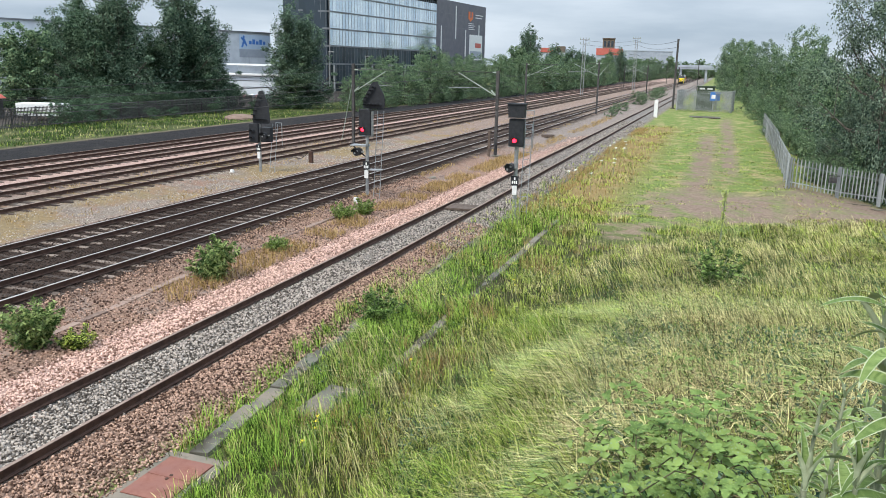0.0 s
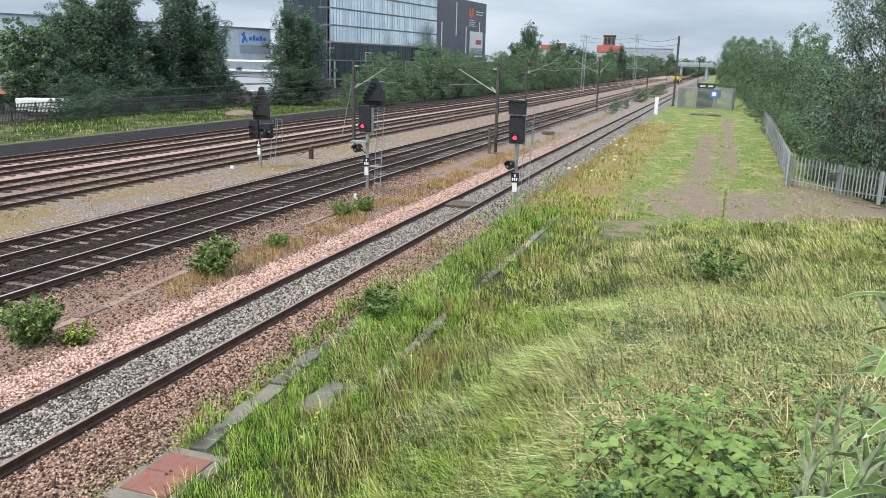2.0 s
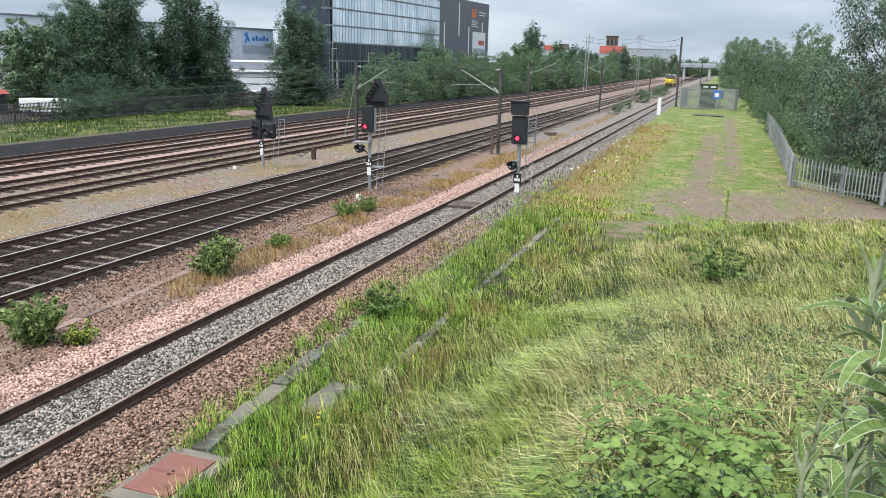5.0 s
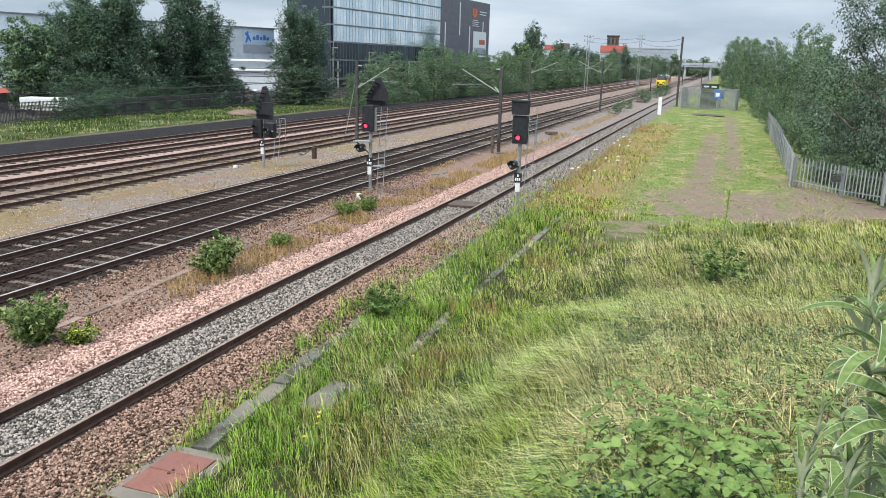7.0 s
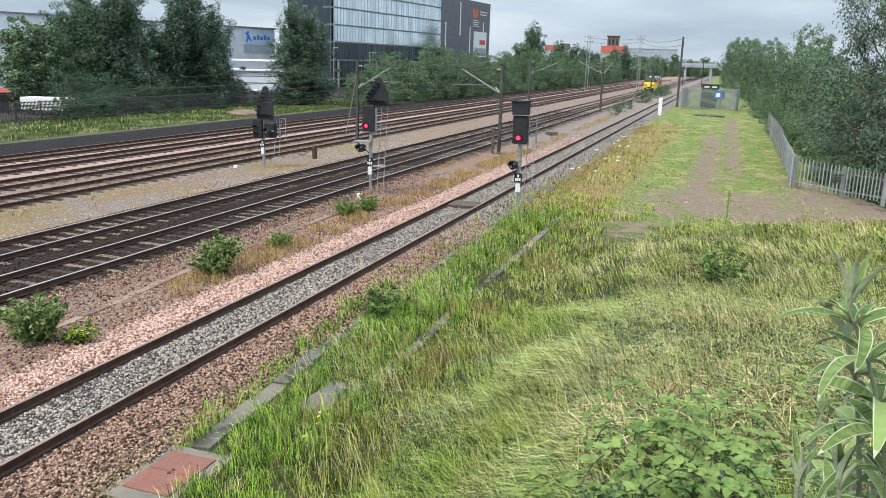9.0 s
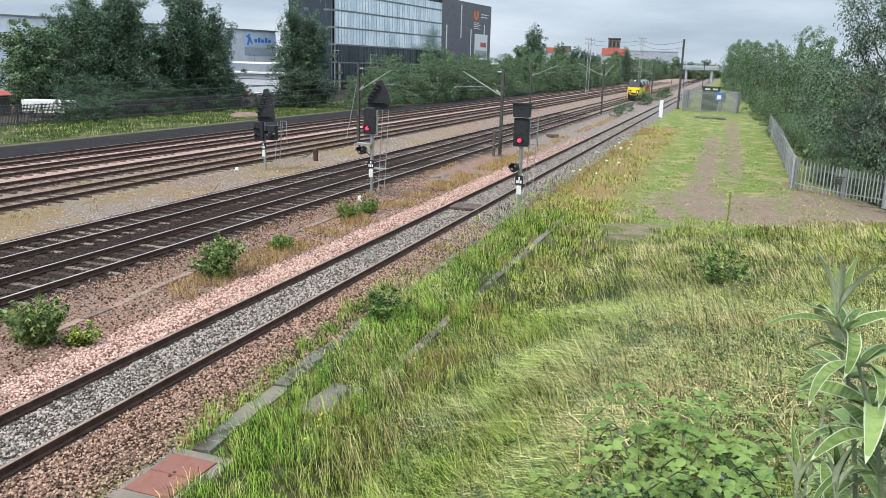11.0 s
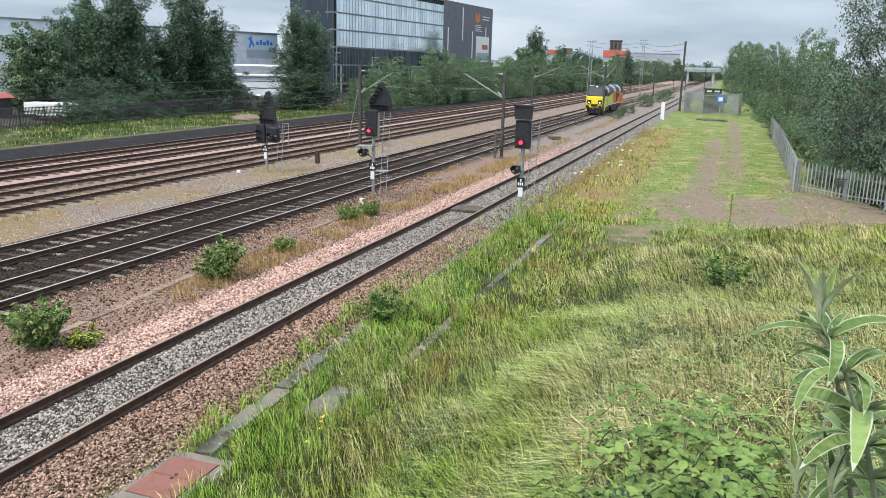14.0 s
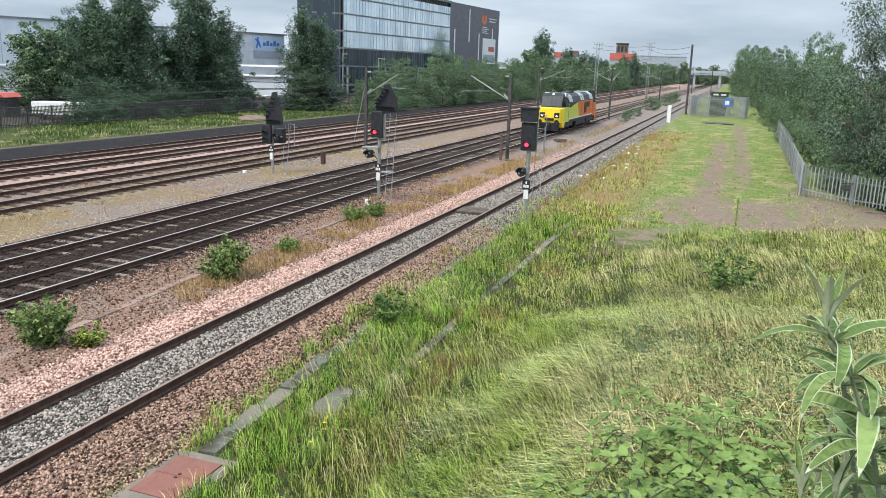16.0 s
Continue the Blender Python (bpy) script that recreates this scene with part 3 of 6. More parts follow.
    bm = B()
    prism(bm, [(L - 13.6, 21.6), (L - 13.6, 19.6), (L - 12, 18.8), (L - 10.2, 19.6), (L - 10.2, 21.6)], -0.08, 0.1)
    part("emblem", bm, om, t, "orange emblem on the wall")
    part("emblem_slot", box(B(), L - 12.3, L - 11.5, -0.1, 0.1, 19.9, 21.7), cladding, t)
    for k in range(2):
        part("sign_bar", box(B(), L - 8.2, L - 2.4 - k * .8, -0.08, 0.1, 20.75 - k * .8, 21.0 - k * .8), M["white"], t)
    for k in range(4):
        part("sign_bar", box(B(), L - 13.4, L - 9.6 + (k % 2) * 1.1, -0.08, 0.1, 18.1 - k * .55, 18.28 - k * .55), M["white"], t)


college()


def warehouse():
    ax, ay, bx, by = -121.0, 92.0, -97.2, 161.0
    L = math.hypot(bx - ax, by - ay)
    t = thing("warehouse", pose(ax, ay, 0, 0, 0, math.degrees(math.atan2(by - ay, bx - ax))), "long white metal-clad warehouse with a blue sign", "building")
    part("wall", box(B(), 0, L, 0, 40, -1, 11.8), panel_white, t)
    part("roof", box(B(), -.3, L + .3, -0.3, 40, 11.8, 12.1), band_mat, t)
    for k in range(1, 12):
        part("panel_joint", box(B(), k * L / 12 - .05, k * L / 12 + .05, -0.05, .1, -1, 11.7), panel_grey, t)
    s = L - 8.6
    part("sign_panel", box(B(), s, L - .02, -0.08, .1, 8.4, 11.4), panel_blue, t, "pale blue sign panel")
    part("grey_strip", box(B(), s, L - .02, -0.08, .1, 6.6, 8.3), panel_grey, t)
    bm = B()
    rod(bm, (s + 1.2, -.12, 10.9), (s + 1.2, -.1, 10.9), 0.3, 0.3, 10)
    prism(bm, [(s + .5, 8.8), (s + .9, 8.7), (s + 1.3, 9.6), (s + 1.9, 8.9), (s + 2.1, 9.1), (s + 1.5, 10.5), (s + .5, 10.9), (s + .4, 10.6), (s + 1.0, 10.1)], -0.13, -0.09)
    part("sign_shape", bm, M["blue_sign"], t, "blue emblem")
    for k in range(5):
        part("sign_bar", box(B(), s + 2.6 + k * .95, s + 3.3 + k * .95, -0.13, -0.08, 9.4, 10.1 + (k % 2) * .35), M["blue_sign"], t)
    # low white annexe with a flat canopy
    a = thing("annexe", pose(-88.5, 131, 0, 0, 0, 18), "low white-rendered annexe with flat canopies", "building")
    part("wall", box(B(), -1, 11, 0, 9, -1, 3.2), panel_white, a)
    part("canopy", box(B(), -2, 11.3, -.5, 9, 3.2, 3.5), M["white"], a)
    part("upper_wall", box(B(), 1, 11, 4, 12, 3.5, 5.0), panel_grey, a)
    part("upper_canopy", box(B(), -1, 12, 3, 12, 5.0, 5.3), M["white"], a)
    for z in (1.0, 2.2):
        part("rail", box(B(), -1, 11, -.06, -.01, z, z + .08), M["steel_old"], a)
    w2 = thing("site_cabin", pose(-99, 86, 0, 0, 0, 62), "plain white industrial unit behind the trees", "building")
    part("wall", box(B(), -12, 18, 0, 20, -1, 4.0), panel_white, w2)
    part("roof", box(B(), -12.2, 18.2, -.2, 20, 4.0, 4.3), panel_grey, w2)


warehouse()


def skip_and_clutter():
    s = thing("waste_skip", pose(-84.3, 121, CESS, 0, 0, 20), "dark steel waste skip beside the annexe", "skip")
    part("body", prism(B(), [(-1.6, 0), (1.6, 0), (2.0, 1.7), (-2.0, 1.7)], 0, 1.8), M["steel_old"], s)
    part("rim", box(B(), -2.05, 2.05, -.06, 1.86, 1.68, 1.78), M["steel_old"], s)
    rng = np.random.default_rng(2)
    for k in range(9):
        x, y = -80 + k * 0.9, 121.5 + rng.uniform(-1, 1)
        b = thing("rubbish_bag", pose(x, y, CESS, 0, 0, k * 40), "pale bag of rubbish heaped in the yard", "bag", "rubbish bags")
        bm = B()
        bmesh.ops.create_icosphere(bm, subdivisions=2, radius=0.5)
        for v in bm.verts:
            v.co *= 1 + rng.uniform(-.18, .18); v.co.z = max(0, v.co.z * .8 + .35)
        part("sack", bm, (M["white"], panel_grey, material("pink_bag", (0.45, 0.25, 0.25), (0.55, 0.33, 0.33), 4, 0.7))[k % 3 if k % 3 < 2 else 2], b)
    # pale trailer and red-topped stall beyond the fence
    v = thing("box_trailer", pose(-66.6, 61.8, CESS, 0, 0, 15), "low white box trailer parked behind the fence", "trailer")
    part("body", box(B(), 0, 4.6, 0, 2.0, .5, 1.75, .06), M["white"], v)
    part("stripe", box(B(), .1, 4.5, -.01, .1, .75, .95), M["leaf_mid"], v)
    for x in (1.0, 3.6):
        part("wheel", rod(B(), (x, -.02, .33), (x, .25, .33), .33, .33, 16), M["black"], v)
    c = thing("site_container", pose(-73.4, 60.5, CESS, 0, 0, 15), "dark container with a red canopy", "container")
    part("body", box(B(), 0, 3.8, 0, 2.4, 0, 2.0), M["steel_old"], c)
    part("canopy", prism(B(), [(-.6, 2.0), (4.2, 2.0), (3.6, 2.45), (.2, 2.5)], -.6, 2.5), brick_red, c, "faded red canopy")


skip_and_clutter()


def far_buildings():
    t = thing("tower_block", pose(-78, 522, 0, 0, 0, 8), "red and grey block with a square tower", "building")
    part("wall", box(B(), 0, 16, 0, 20, -1, 14), panel_grey, t)
    part("red_storey", box(B(), -.3, 16.3, -.4, 20, 14, 18.2), brick_red, t)
    part("tower", box(B(), 3.5, 11, 2, 12, 18.2, 24), M["sleeper"], t)
    part("tower_cap", box(B(), 3.2, 11.3, 1.5, 12.5, 24, 24.6), M["sleeper"], t)
    for k in range(3):
        part("window", box(B(), 4.2 + k * 2.3, 5.6 + k * 2.3, 1.9, 2.2, 19, 22.8), glass_dark, t)
    t = thing("low_red_block", pose(-112.5, 515, 0, 0, 0, 8), "long low red-roofed block among trees", "building")
    part("wall", box(B(), 0, 16, 0, 15, -1, 15), hazed_flat, t)
    part("roof", box(B(), -.3, 8, -.5, 15, 15, 17.8), brick_red, t)
    part("upper", box(B(), 9, 15, 1, 14, 15, 19.0), M["sleeper"], t)
    f = thing("flats", pose(-71, 632, 0, 0, 0, 17), "block of flats on the skyline, haze put into its pale grey", "building")
    part("wall", box(B(), 0, 34, 0, 14, -1, 19), hazed_flat, f)
    part("roof", box(B(), -.3, 34.3, -.3, 14, 19, 19.6), panel_grey, f)
    bm = box(B(), 0, 1.9, -.1, .2, 0, 1.7)
    me = bpy.data.meshes.new("window"); bm.to_mesh(me); bm.free(); me.materials.append(panel_grey)
    for r in range(5):
        for k in range(11):
            shared("window", me, f, pose(1 + k * 3.05, 0, 2.2 + r * 3.4))
    b = thing("road_bridge", pose(-40, 452, 0, 0, 0, 4), "pale concrete road bridge across the tracks", "bridge")
    part("deck", box(B(), 16, 45, 0, 9, 6.4, 7.6), hazed_flat, b)
    part("parapet", box(B(), 16, 45, -.3, 0, 7.4, 8.6), hazed_flat, b)
    for x in (18, 31, 43):
        part("pier", box(B(), x - .5, x + .5, 1, 8, -1, 6.4), panel_grey, b)


far_buildings()


# ---- trees and woods ----
def limb(bm, rng, p, d, length, r, depth):
    q = p + d * length
    rod(bm, p, q, r, r * 0.6, 6)
    if depth == 0:
        return
    for k in range(int(rng.integers(3, 5))):
        nd = (d + Vector(rng.normal(0, 0.55, 3)) + Vector((0, 0, 0.25))).normalized()
        limb(bm, rng, p + d * length * rng.uniform(0.45, 1.0), nd, length * rng.uniform(0.5, 0.75), r * 0.5, depth - 1)


def tree(height, spread, mat, seed, leaf, leaves, label, category="tree", low=0.12, weeping=0.0, boughs=20, point=0.5, tuft=0.062):
    """A trunk with boughs of uneven reach; each bough carries its own tufts of leaves, with gaps between."""
    rng = np.random.default_rng(seed)
    t = thing(category if category == "shrub" else "tree", pose(0, 0, 0), label, category)
    bm = B()
    lean = rng.normal(0, .03, 2) * height
    axis = lambda f: Vector((lean[0] * f * f, lean[1] * f * f, height * f))
    for k in range(4):
        rod(bm, axis(k * .22) - Vector((0, 0, .3 if k == 0 else 0)), axis((k + 1) * .22), height * .02 * (1 - k * .22), height * .02 * (1 - (k + 1) * .22), 7)
    tufts, sizes = [], []
    for k in range(boughs):
        f = low + (0.93 - low) * ((k + rng.uniform(.1, .9)) / boughs)
        wide = spread * (1 - point * f) * min(1.0, .62 + f * 1.6) * rng.uniform(.62, 1.2)
        az, rise = k * 2.4 + rng.normal(0, .4), (.25 + .75 * f) * rng.uniform(.6, 1.2)
        root = axis(f * .72)
        tip = Vector((math.cos(az) * wide, math.sin(az) * wide, 0)) + axis(f) + Vector((0, 0, rise * wide * .25))
        mid = root.lerp(tip, .5) + Vector((0, 0, -.04 * height))
        r = height * .008 * (1.2 - f)
        rod(bm, root, mid, r, r * .7, 5); rod(bm, mid, tip, r * .7, r * .25, 5)
        m = int(rng.integers(6, 11))
        for j in range(m):
            g = .35 + .65 * (j + rng.uniform(0, 1)) / m
            c = mid.lerp(tip, (g - .5) * 2) if g > .5 else root.lerp(mid, g * 2)
            c = c + Vector(rng.normal(0, 1, 3)) * wide * .17
            rod(bm, mid.lerp(tip, max(0, g * 2 - 1.2)), c, r * .3, r * .15, 4)
            tufts.append(c); sizes.append(height * tuft * rng.uniform(.6, 1.35))
    for k in range(5):
        tufts.append(axis(.86 + k * .035) + Vector((*rng.normal(0, spread * .1, 2), 0))); sizes.append(height * tuft * rng.uniform(.4, .8))
    part("trunk", bm, M["bark"], t, "bare brown trunk and limbs")
    c, cr = np.array([list(v) for v in tufts]), np.array(sizes)
    n = len(c)
    per = max(6, leaves // n)
    d = rng.normal(size=(n, per, 3)); d /= np.linalg.norm(d, axis=2)[..., None]
    d *= (rng.uniform(0, 1, (n, per, 1)) ** 0.45) * cr[:, None, None] * np.array([1.25, 1.25, .72])
    d[..., 2] -= weeping * rng.uniform(0, 1, (n, 1)) * rng.uniform(0, 1, (n, per)) ** 1.5
    pts = (c[:, None] + d).reshape(-1, 3)
    pts = pts[pts[:, 2] > 0.05]
    ob = new("crown", leaf_mesh("crown", pts, leaf, mat, seed, ratio=.55))
    ob.parent = t
    return t


def plant(proto, x, y, s=1.0, rz=0.0, sz=None, group="lineside trees"):
    o = copy_thing(proto, pose(x, y, float(bank(x, y)), 0, 0, rz))
    o.scale = (s, s, sz or s)
    return tagged(o, group=group)


def woods():
    dark = tree(13, 4.6, M["leaf_dark"], 3, 0.27, 26000, "tall dense dark green broadleaf tree by the fence", low=0.06, boughs=26, tuft=.07)
    birch = tree(14, 3.9, M["leaf_birch"], 5, 0.22, 27000, "tall dark green birch tree with drooping twigs", weeping=2.4, low=0.1, boughs=28, point=.62, tuft=.045)
    ash = tree(10, 4.6, M["leaf_mid"], 21, 0.36, 12000, "broad mid-green sycamore tree in full leaf", low=0.08, boughs=24, tuft=.075)
    mid = tree(8, 3.4, M["leaf_mid"], 8, 0.2, 12000, "bushy mid-green tree in full leaf", low=0.03, boughs=20, point=.4, tuft=.075)
    shrub = tree(4, 3.0, M["leaf_mid"], 11, 0.15, 7000, "low rounded green shrub", "shrub", low=0.03, boughs=16, tuft=.09)
    thicket = tree(4, 3.0, M["leaf_dark"], 12, 0.16, 8000, "low dark green thicket shrub", "shrub", low=0.03, boughs=16, tuft=.09)
    willow = tree(9, 3.9, M["leaf_grey"], 13, 0.105, 42000, "silvery grey-green willow tree", low=0.04, weeping=0.5, boughs=26, tuft=.065)
    alder = tree(8, 3.4, M["leaf_scrub"], 31, 0.15, 20000, "grey-green scrub tree in full leaf", low=0.03, weeping=0.3, boughs=24, point=.4, tuft=.07)
    rng = np.random.default_rng(4)
    turn = lambda: rng.uniform(0, 360)
    for p, x, y, s in ((ash, -71.6, 67.9, .95), (ash, -70.6, 67.2, .72), (dark, -75.5, 77.3, .82), (birch, -70.2, 74.9, 1.0), (dark, -67.2, 73.6, .95), (birch, -65.4, 75.4, 1.22), (dark, -70.0, 82, .88), (dark, -66.2, 83.0, .74), (birch, -63.4, 84.6, 1.3), (birch, -62.6, 88.6, .92), (dark, -62.9, 86.0, .8), 
                       (birch, -56.6, 98.2, 1.02), (birch, -54.4, 99.5, .93), (mid, -55.4, 98, .85)):
        plant(p, x, y, s, turn())
    # shrubs along the far fence
    for x, y, k in ((-58.2, 59.5, .62), (-57.6, 61.2, .55), (-58.6, 64.5, .5), (-60.2, 66.5, .62), (-60.4, 69.5, .7), (-60.6, 72.5, .75), (-60.4, 75.5, .7), (-57.2, 70.8, .34), (-57.0, 74.0, .3), (-60.8, 79, .6), (-60.9, 83, .55), (-57.6, 82.5, .36), (-57.2, 91, .42), (-57, 103, .5), (-57.5, 108, .5)):
        plant(thicket, x, y, k, turn(), k * rng.uniform(.8, 1.15), group="shrubs along the fence")
    for i in range(22):
        plant(thicket, -64.2 + rng.normal(0, .8), 66 + i * 1.4, rng.uniform(0.7, 1.05), turn(), group="undergrowth below the trees")
    # shrubs and young trees beyond the yard
    for i in range(60):
        y = 100 + i * 4.3
        x = -49.5 + rng.normal(0, 1.4) + min(y - 100, 120) * 0.035
        plant((shrub, mid, shrub, mid)[i % 4], x, y, rng.uniform(0.55, 1.15), turn(), sz=rng.uniform(.5, 1.2), group="shrubs behind the yard")
    for i in range(34):
        y = 98 + i * 6
        plant(shrub, -46.4 + min(y - 98, 120) * .035 + rng.normal(0, .4), y, rng.uniform(.28, .5), turn(), group="low scrub beside the yard")
    for x, y, s in ((-54, 128, .95), (-52.5, 140, 1.0), (-52, 150, 1.05), (-52, 163, 1.0), (-54, 178, 1.1), (-52, 192, 1.1), (-55, 205, 1.15), (-52, 222, 1.2), (-56, 240, 1.3)):
        plant(mid, x, y, s, turn(), group="young trees behind the yard")
    for i in range(52):
        y = 225 + i * 8
        plant((mid, ash, birch)[i % 3], -48 - rng.uniform(0, 1) * min(90, 14 + (y - 225) * .25), y, rng.uniform(0.9, 1.25), turn(), sz=rng.uniform(.9, 1.35), group="far woods")
    for i in range(34):
        y = 400 + i * 9
        plant((mid, alder, ash)[i % 3], -38 - rng.uniform(0, 1) * (20 + (y - 400) * .12), y, rng.uniform(1.0, 1.3), turn(), sz=rng.uniform(1.0, 1.4), group="far woods")
    for i in range(14):
        plant((mid, ash)[i % 2], -76 + i * 4.6, 560 + rng.uniform(0, 40), rng.uniform(1.1, 1.4), turn(), sz=rng.uniform(1.1, 1.5), group="skyline trees")
    for i in range(16):
        plant((mid, ash)[i % 2], -64 + i * 7 + rng.normal(0, 2), 690 + rng.uniform(0, 60), rng.uniform(1.2, 1.6), turn(), sz=1.2, group="skyline trees")
    # woods behind the palisade
    for p, x, y, s, k in ((willow, 8.5, 55.5, 1.2, 1.5), (willow, 14.0, 55, 1.3, 1.7), (willow, 7.8, 58.5, 0.75, .9), (willow, 15, 57, 1.2, 1.6), (alder, 8.3, 60, 0.85, .95), (willow, 13, 58, 1.05, 1.15), (mid, 8.0, 67, 1.0, 1.0), (willow, 12, 70, 1.0, 1.05), (alder, 8.4, 77, 1.0, 1.05), (willow, 10.5, 86, .95, 1.1), (alder, 8.2, 94, 1.0, 1.15), (mid, 7.6, 104, 1.0, 1.2), (willow, 10, 114, .95, 1.1), (alder, 6.9, 122, 1.0, 1.15), (mid, 6.6, 138, 1.0, 1.3), (alder, 5.4, 156, 1.1, 1.35), (mid, 3.8, 178, 1.1, 1.4), (alder, 3.0, 202, 1.2, 1.4), (mid, 1.8, 230, 1.2, 1.5), (alder, .5, 260, 1.3, 1.5), (mid, -.5, 300, 1.3, 1.5), (mid, 12, 130, 1.1, 1.3), (mid, 12, 160, 1.2, 1.5)):
        plant(p, x + 1.0, y, s, turn(), s * k, group="trees behind the palisade")
    for x, y, s in ((7.0, 52.6, .45), (6.3, 56, .55), (6.2, 62, .65), (5.9, 68, .6), (5.8, 74, .7), (5.7, 82, .7), (5.4, 90, .75), (5.0, 98, .8), (4.8, 106, .85), (4.4, 116, .9), (4.2, 126, 1.0), (3.6, 144, 1.1), (6.3, 53.0, .40), (7.6, 53.2, .55), (9.0, 53.6, .6), (10.4, 54.2, .7), (12.0, 55, .8), (5.2, 55.5, .42), (8.2, 55.6, .9)):
        plant(shrub, x + .7, y, s * .9, turn(), group="shrubs behind the palisade")
    # scrub beside the main line
    for x, y, s in ((-13.9, 110, .35), (-14.2, 118, .4), (-13.9, 126, .35), (-14.3, 150, .62), (-14.0, 158, .45), (-13.8, 175, .5), (-14, 190, .6), (-13.9, 205, .55)):
        plant(shrub, x, y, s, turn(), group="scrub between tracks")
    for p in (dark, birch, ash, mid, shrub, thicket, willow, alder):
        for o in (*p.children_recursive, p):
            bpy.data.objects.remove(o)


woods()


# ---- signals ----
def ladder(t, x, y, z0, z1, w=0.32):
    l = part("ladder", rod(rod(B(), (x, y, z0), (x, y + .5, z1), .018, n=6), (x + w, y, z0), (x + w, y + .5, z1), .018, n=6), M["steel"], t)
    n = int((z1 - z0) / 0.3)
    bm = rod(B(), (0, 0, 0), (w, 0, 0), .012, n=6)
    me = bpy.data.meshes.new("rung"); bm.to_mesh(me); bm.free(); me.materials.append(M["steel"])
    for k in range(1, n):
        f = k / n
        shared("rung", me, l, pose(x, y + .5 * f, z0 + (z1 - z0) * f))


def plate(t, x, y, z):
    p = part("number_plate", box(B(), x - .17, x + .17, y - .02, y, z - .2, z + .2, .008), M["black"], t, "black plate with white bars")
    part("bar", box(B(), x - .03, x + .03, y - .028, y - .021, z + .03, z + .14), M["white"], p)
    for k in range(3):
        part("bar", box(B(), x - .12 + k * .085, x - .06 + k * .085, y - .028, y - .021, z - .13, z - .01), M["white"], p)
    part("strip_plate", box(B(), x - .1, x + .1, y - .02, y, z - .62, z - .24, .008), M["white"], t, "white reflective strip")


def hood(bm, x, y, z, r, l):
    """Half-round hood over a lamp."""
    n = 9
    rings = []
    for rr, yy in ((r, y), (r, y - l), (r * 1.09, y - l), (r * 1.09, y)):
        rings.append([bm.verts.new((x + rr * math.cos(math.pi * k / (n - 1)), yy, z + rr * math.sin(math.pi * k / (n - 1)))) for k in range(n)])
    for i in range(3):
        for k in range(n - 1):
            bm.faces.new((rings[i][k], rings[i][k + 1], rings[i + 1][k + 1], rings[i + 1][k]))
    return bm


def shunt_lamp(t, x, y, z):
    p = part("shunt_lamp", rod(B(), (x, y - .18, z), (x, y + .15, z), .19, .19, 20), M["black"], t, "small round black shunting lamp")
    part("lens", rod(rod(B(), (x - .08, y - .19, z - .06), (x - .08, y - .2, z - .06), .05, n=12), (x + .07, y - .19, z + .07), (x + .07, y - .2, z + .07), .05, n=12), M["steel"], p)
    part("lamp_hood", hood(B(), x, y - .18, z, .19, .16), M["black"], p)
    part("bracket", box(B(), x, x + .3, y - .03, y + .03, z - .04, z + .04), M["steel"], t)


def lamp(t, x, y, z):
    p = part("red_light", rod(B(), (x, y, z), (x, y - .02, z), .085, .085, 20), M["red_lamp"], t, "lit red aspect")
    part("lamp_hood", hood(B(), x, y, z + .02, .13, .2), M["black"], p)


def fan(t, x, y, z, w, h):
    """Route indicator: fan-shaped black board with rows of hooded lamps."""
    p = part("route_indicator", prism(B(), [(x - w / 2, z), (x + w / 2 - .1, z), (x + w / 2, z + .12), (x + w / 2 - .05, z + h * .5), (x + w * .12, z + h), (x - w * .1, z + h - .05), (x - w / 2, z + h * .3)], y - .04, y + .04), M["black"], t, "black fan-shaped route indicator")
    for k in range(5):
        part("lamp_hood", hood(B(), x - w * .42 + k * w * .11, y - .04, z + h * .25 + k * h * .13, .075, .2), M["black"], p)
        part("lamp_hood", hood(B(), x - w * .36 + k * w * .16, y - .04, z + h * .12, .075, .2), M["black"], p)


def signal_near():
    t = thing("railway_signal", pose(-8.03, 32.9, CESS), "grey post signal beside the near track, showing red", "railway signal", "colour light signals")
    part("post", rod(B(), (0, 0, -.2), (0, 0, 4.2), 0.085, n=16), M["steel"], t)
    part("foot", box(B(), -.3, .3, -.3, .3, -.05, .08, .02), M["concrete"], t)
    h = part("signal_head", box(B(), -.33, .31, -.2, .1, 3.12, 4.28, .04), M["black"], t, "black signal head")
    part("head_frame", box(B(), -.35, .33, -.1, .14, 3.08, 3.14), M["steel"], h)
    lamp(t, -.06, -.21, 3.36)
    q = part("route_box", prism(B(), [(-.34, 4.32), (.3, 4.32), (.34, 4.88), (-.38, 4.88)], -.3, .12), M["black"], t, "black boxed route display")
    part("rim", box(B(), -.4, .36, -.34, .14, 4.86, 4.92), M["black"], q)
    shunt_lamp(t, -.22, -.12, 2.2)
    plate(t, 0, -.1, 1.66)
    for z in (.9, 1.5, 2.4, 2.9):
        part("clamp", rod(B(), (0, 0, z), (0, 0, z + .05), 0.105, n=16), M["steel"], t)
    ladder(t, .2, .1, 0, 4.1)
    bm = B()
    for x in (.2, .55):
        rod(bm, (x, .6, 3.0), (x, .6, 4.6), .016, n=6)
    for z in (3.4, 4.0, 4.6):
        rod(bm, (.2, .6, z), (.55, .6, z), .016, n=6)
    part("guard_rail", bm, M["steel"], t)


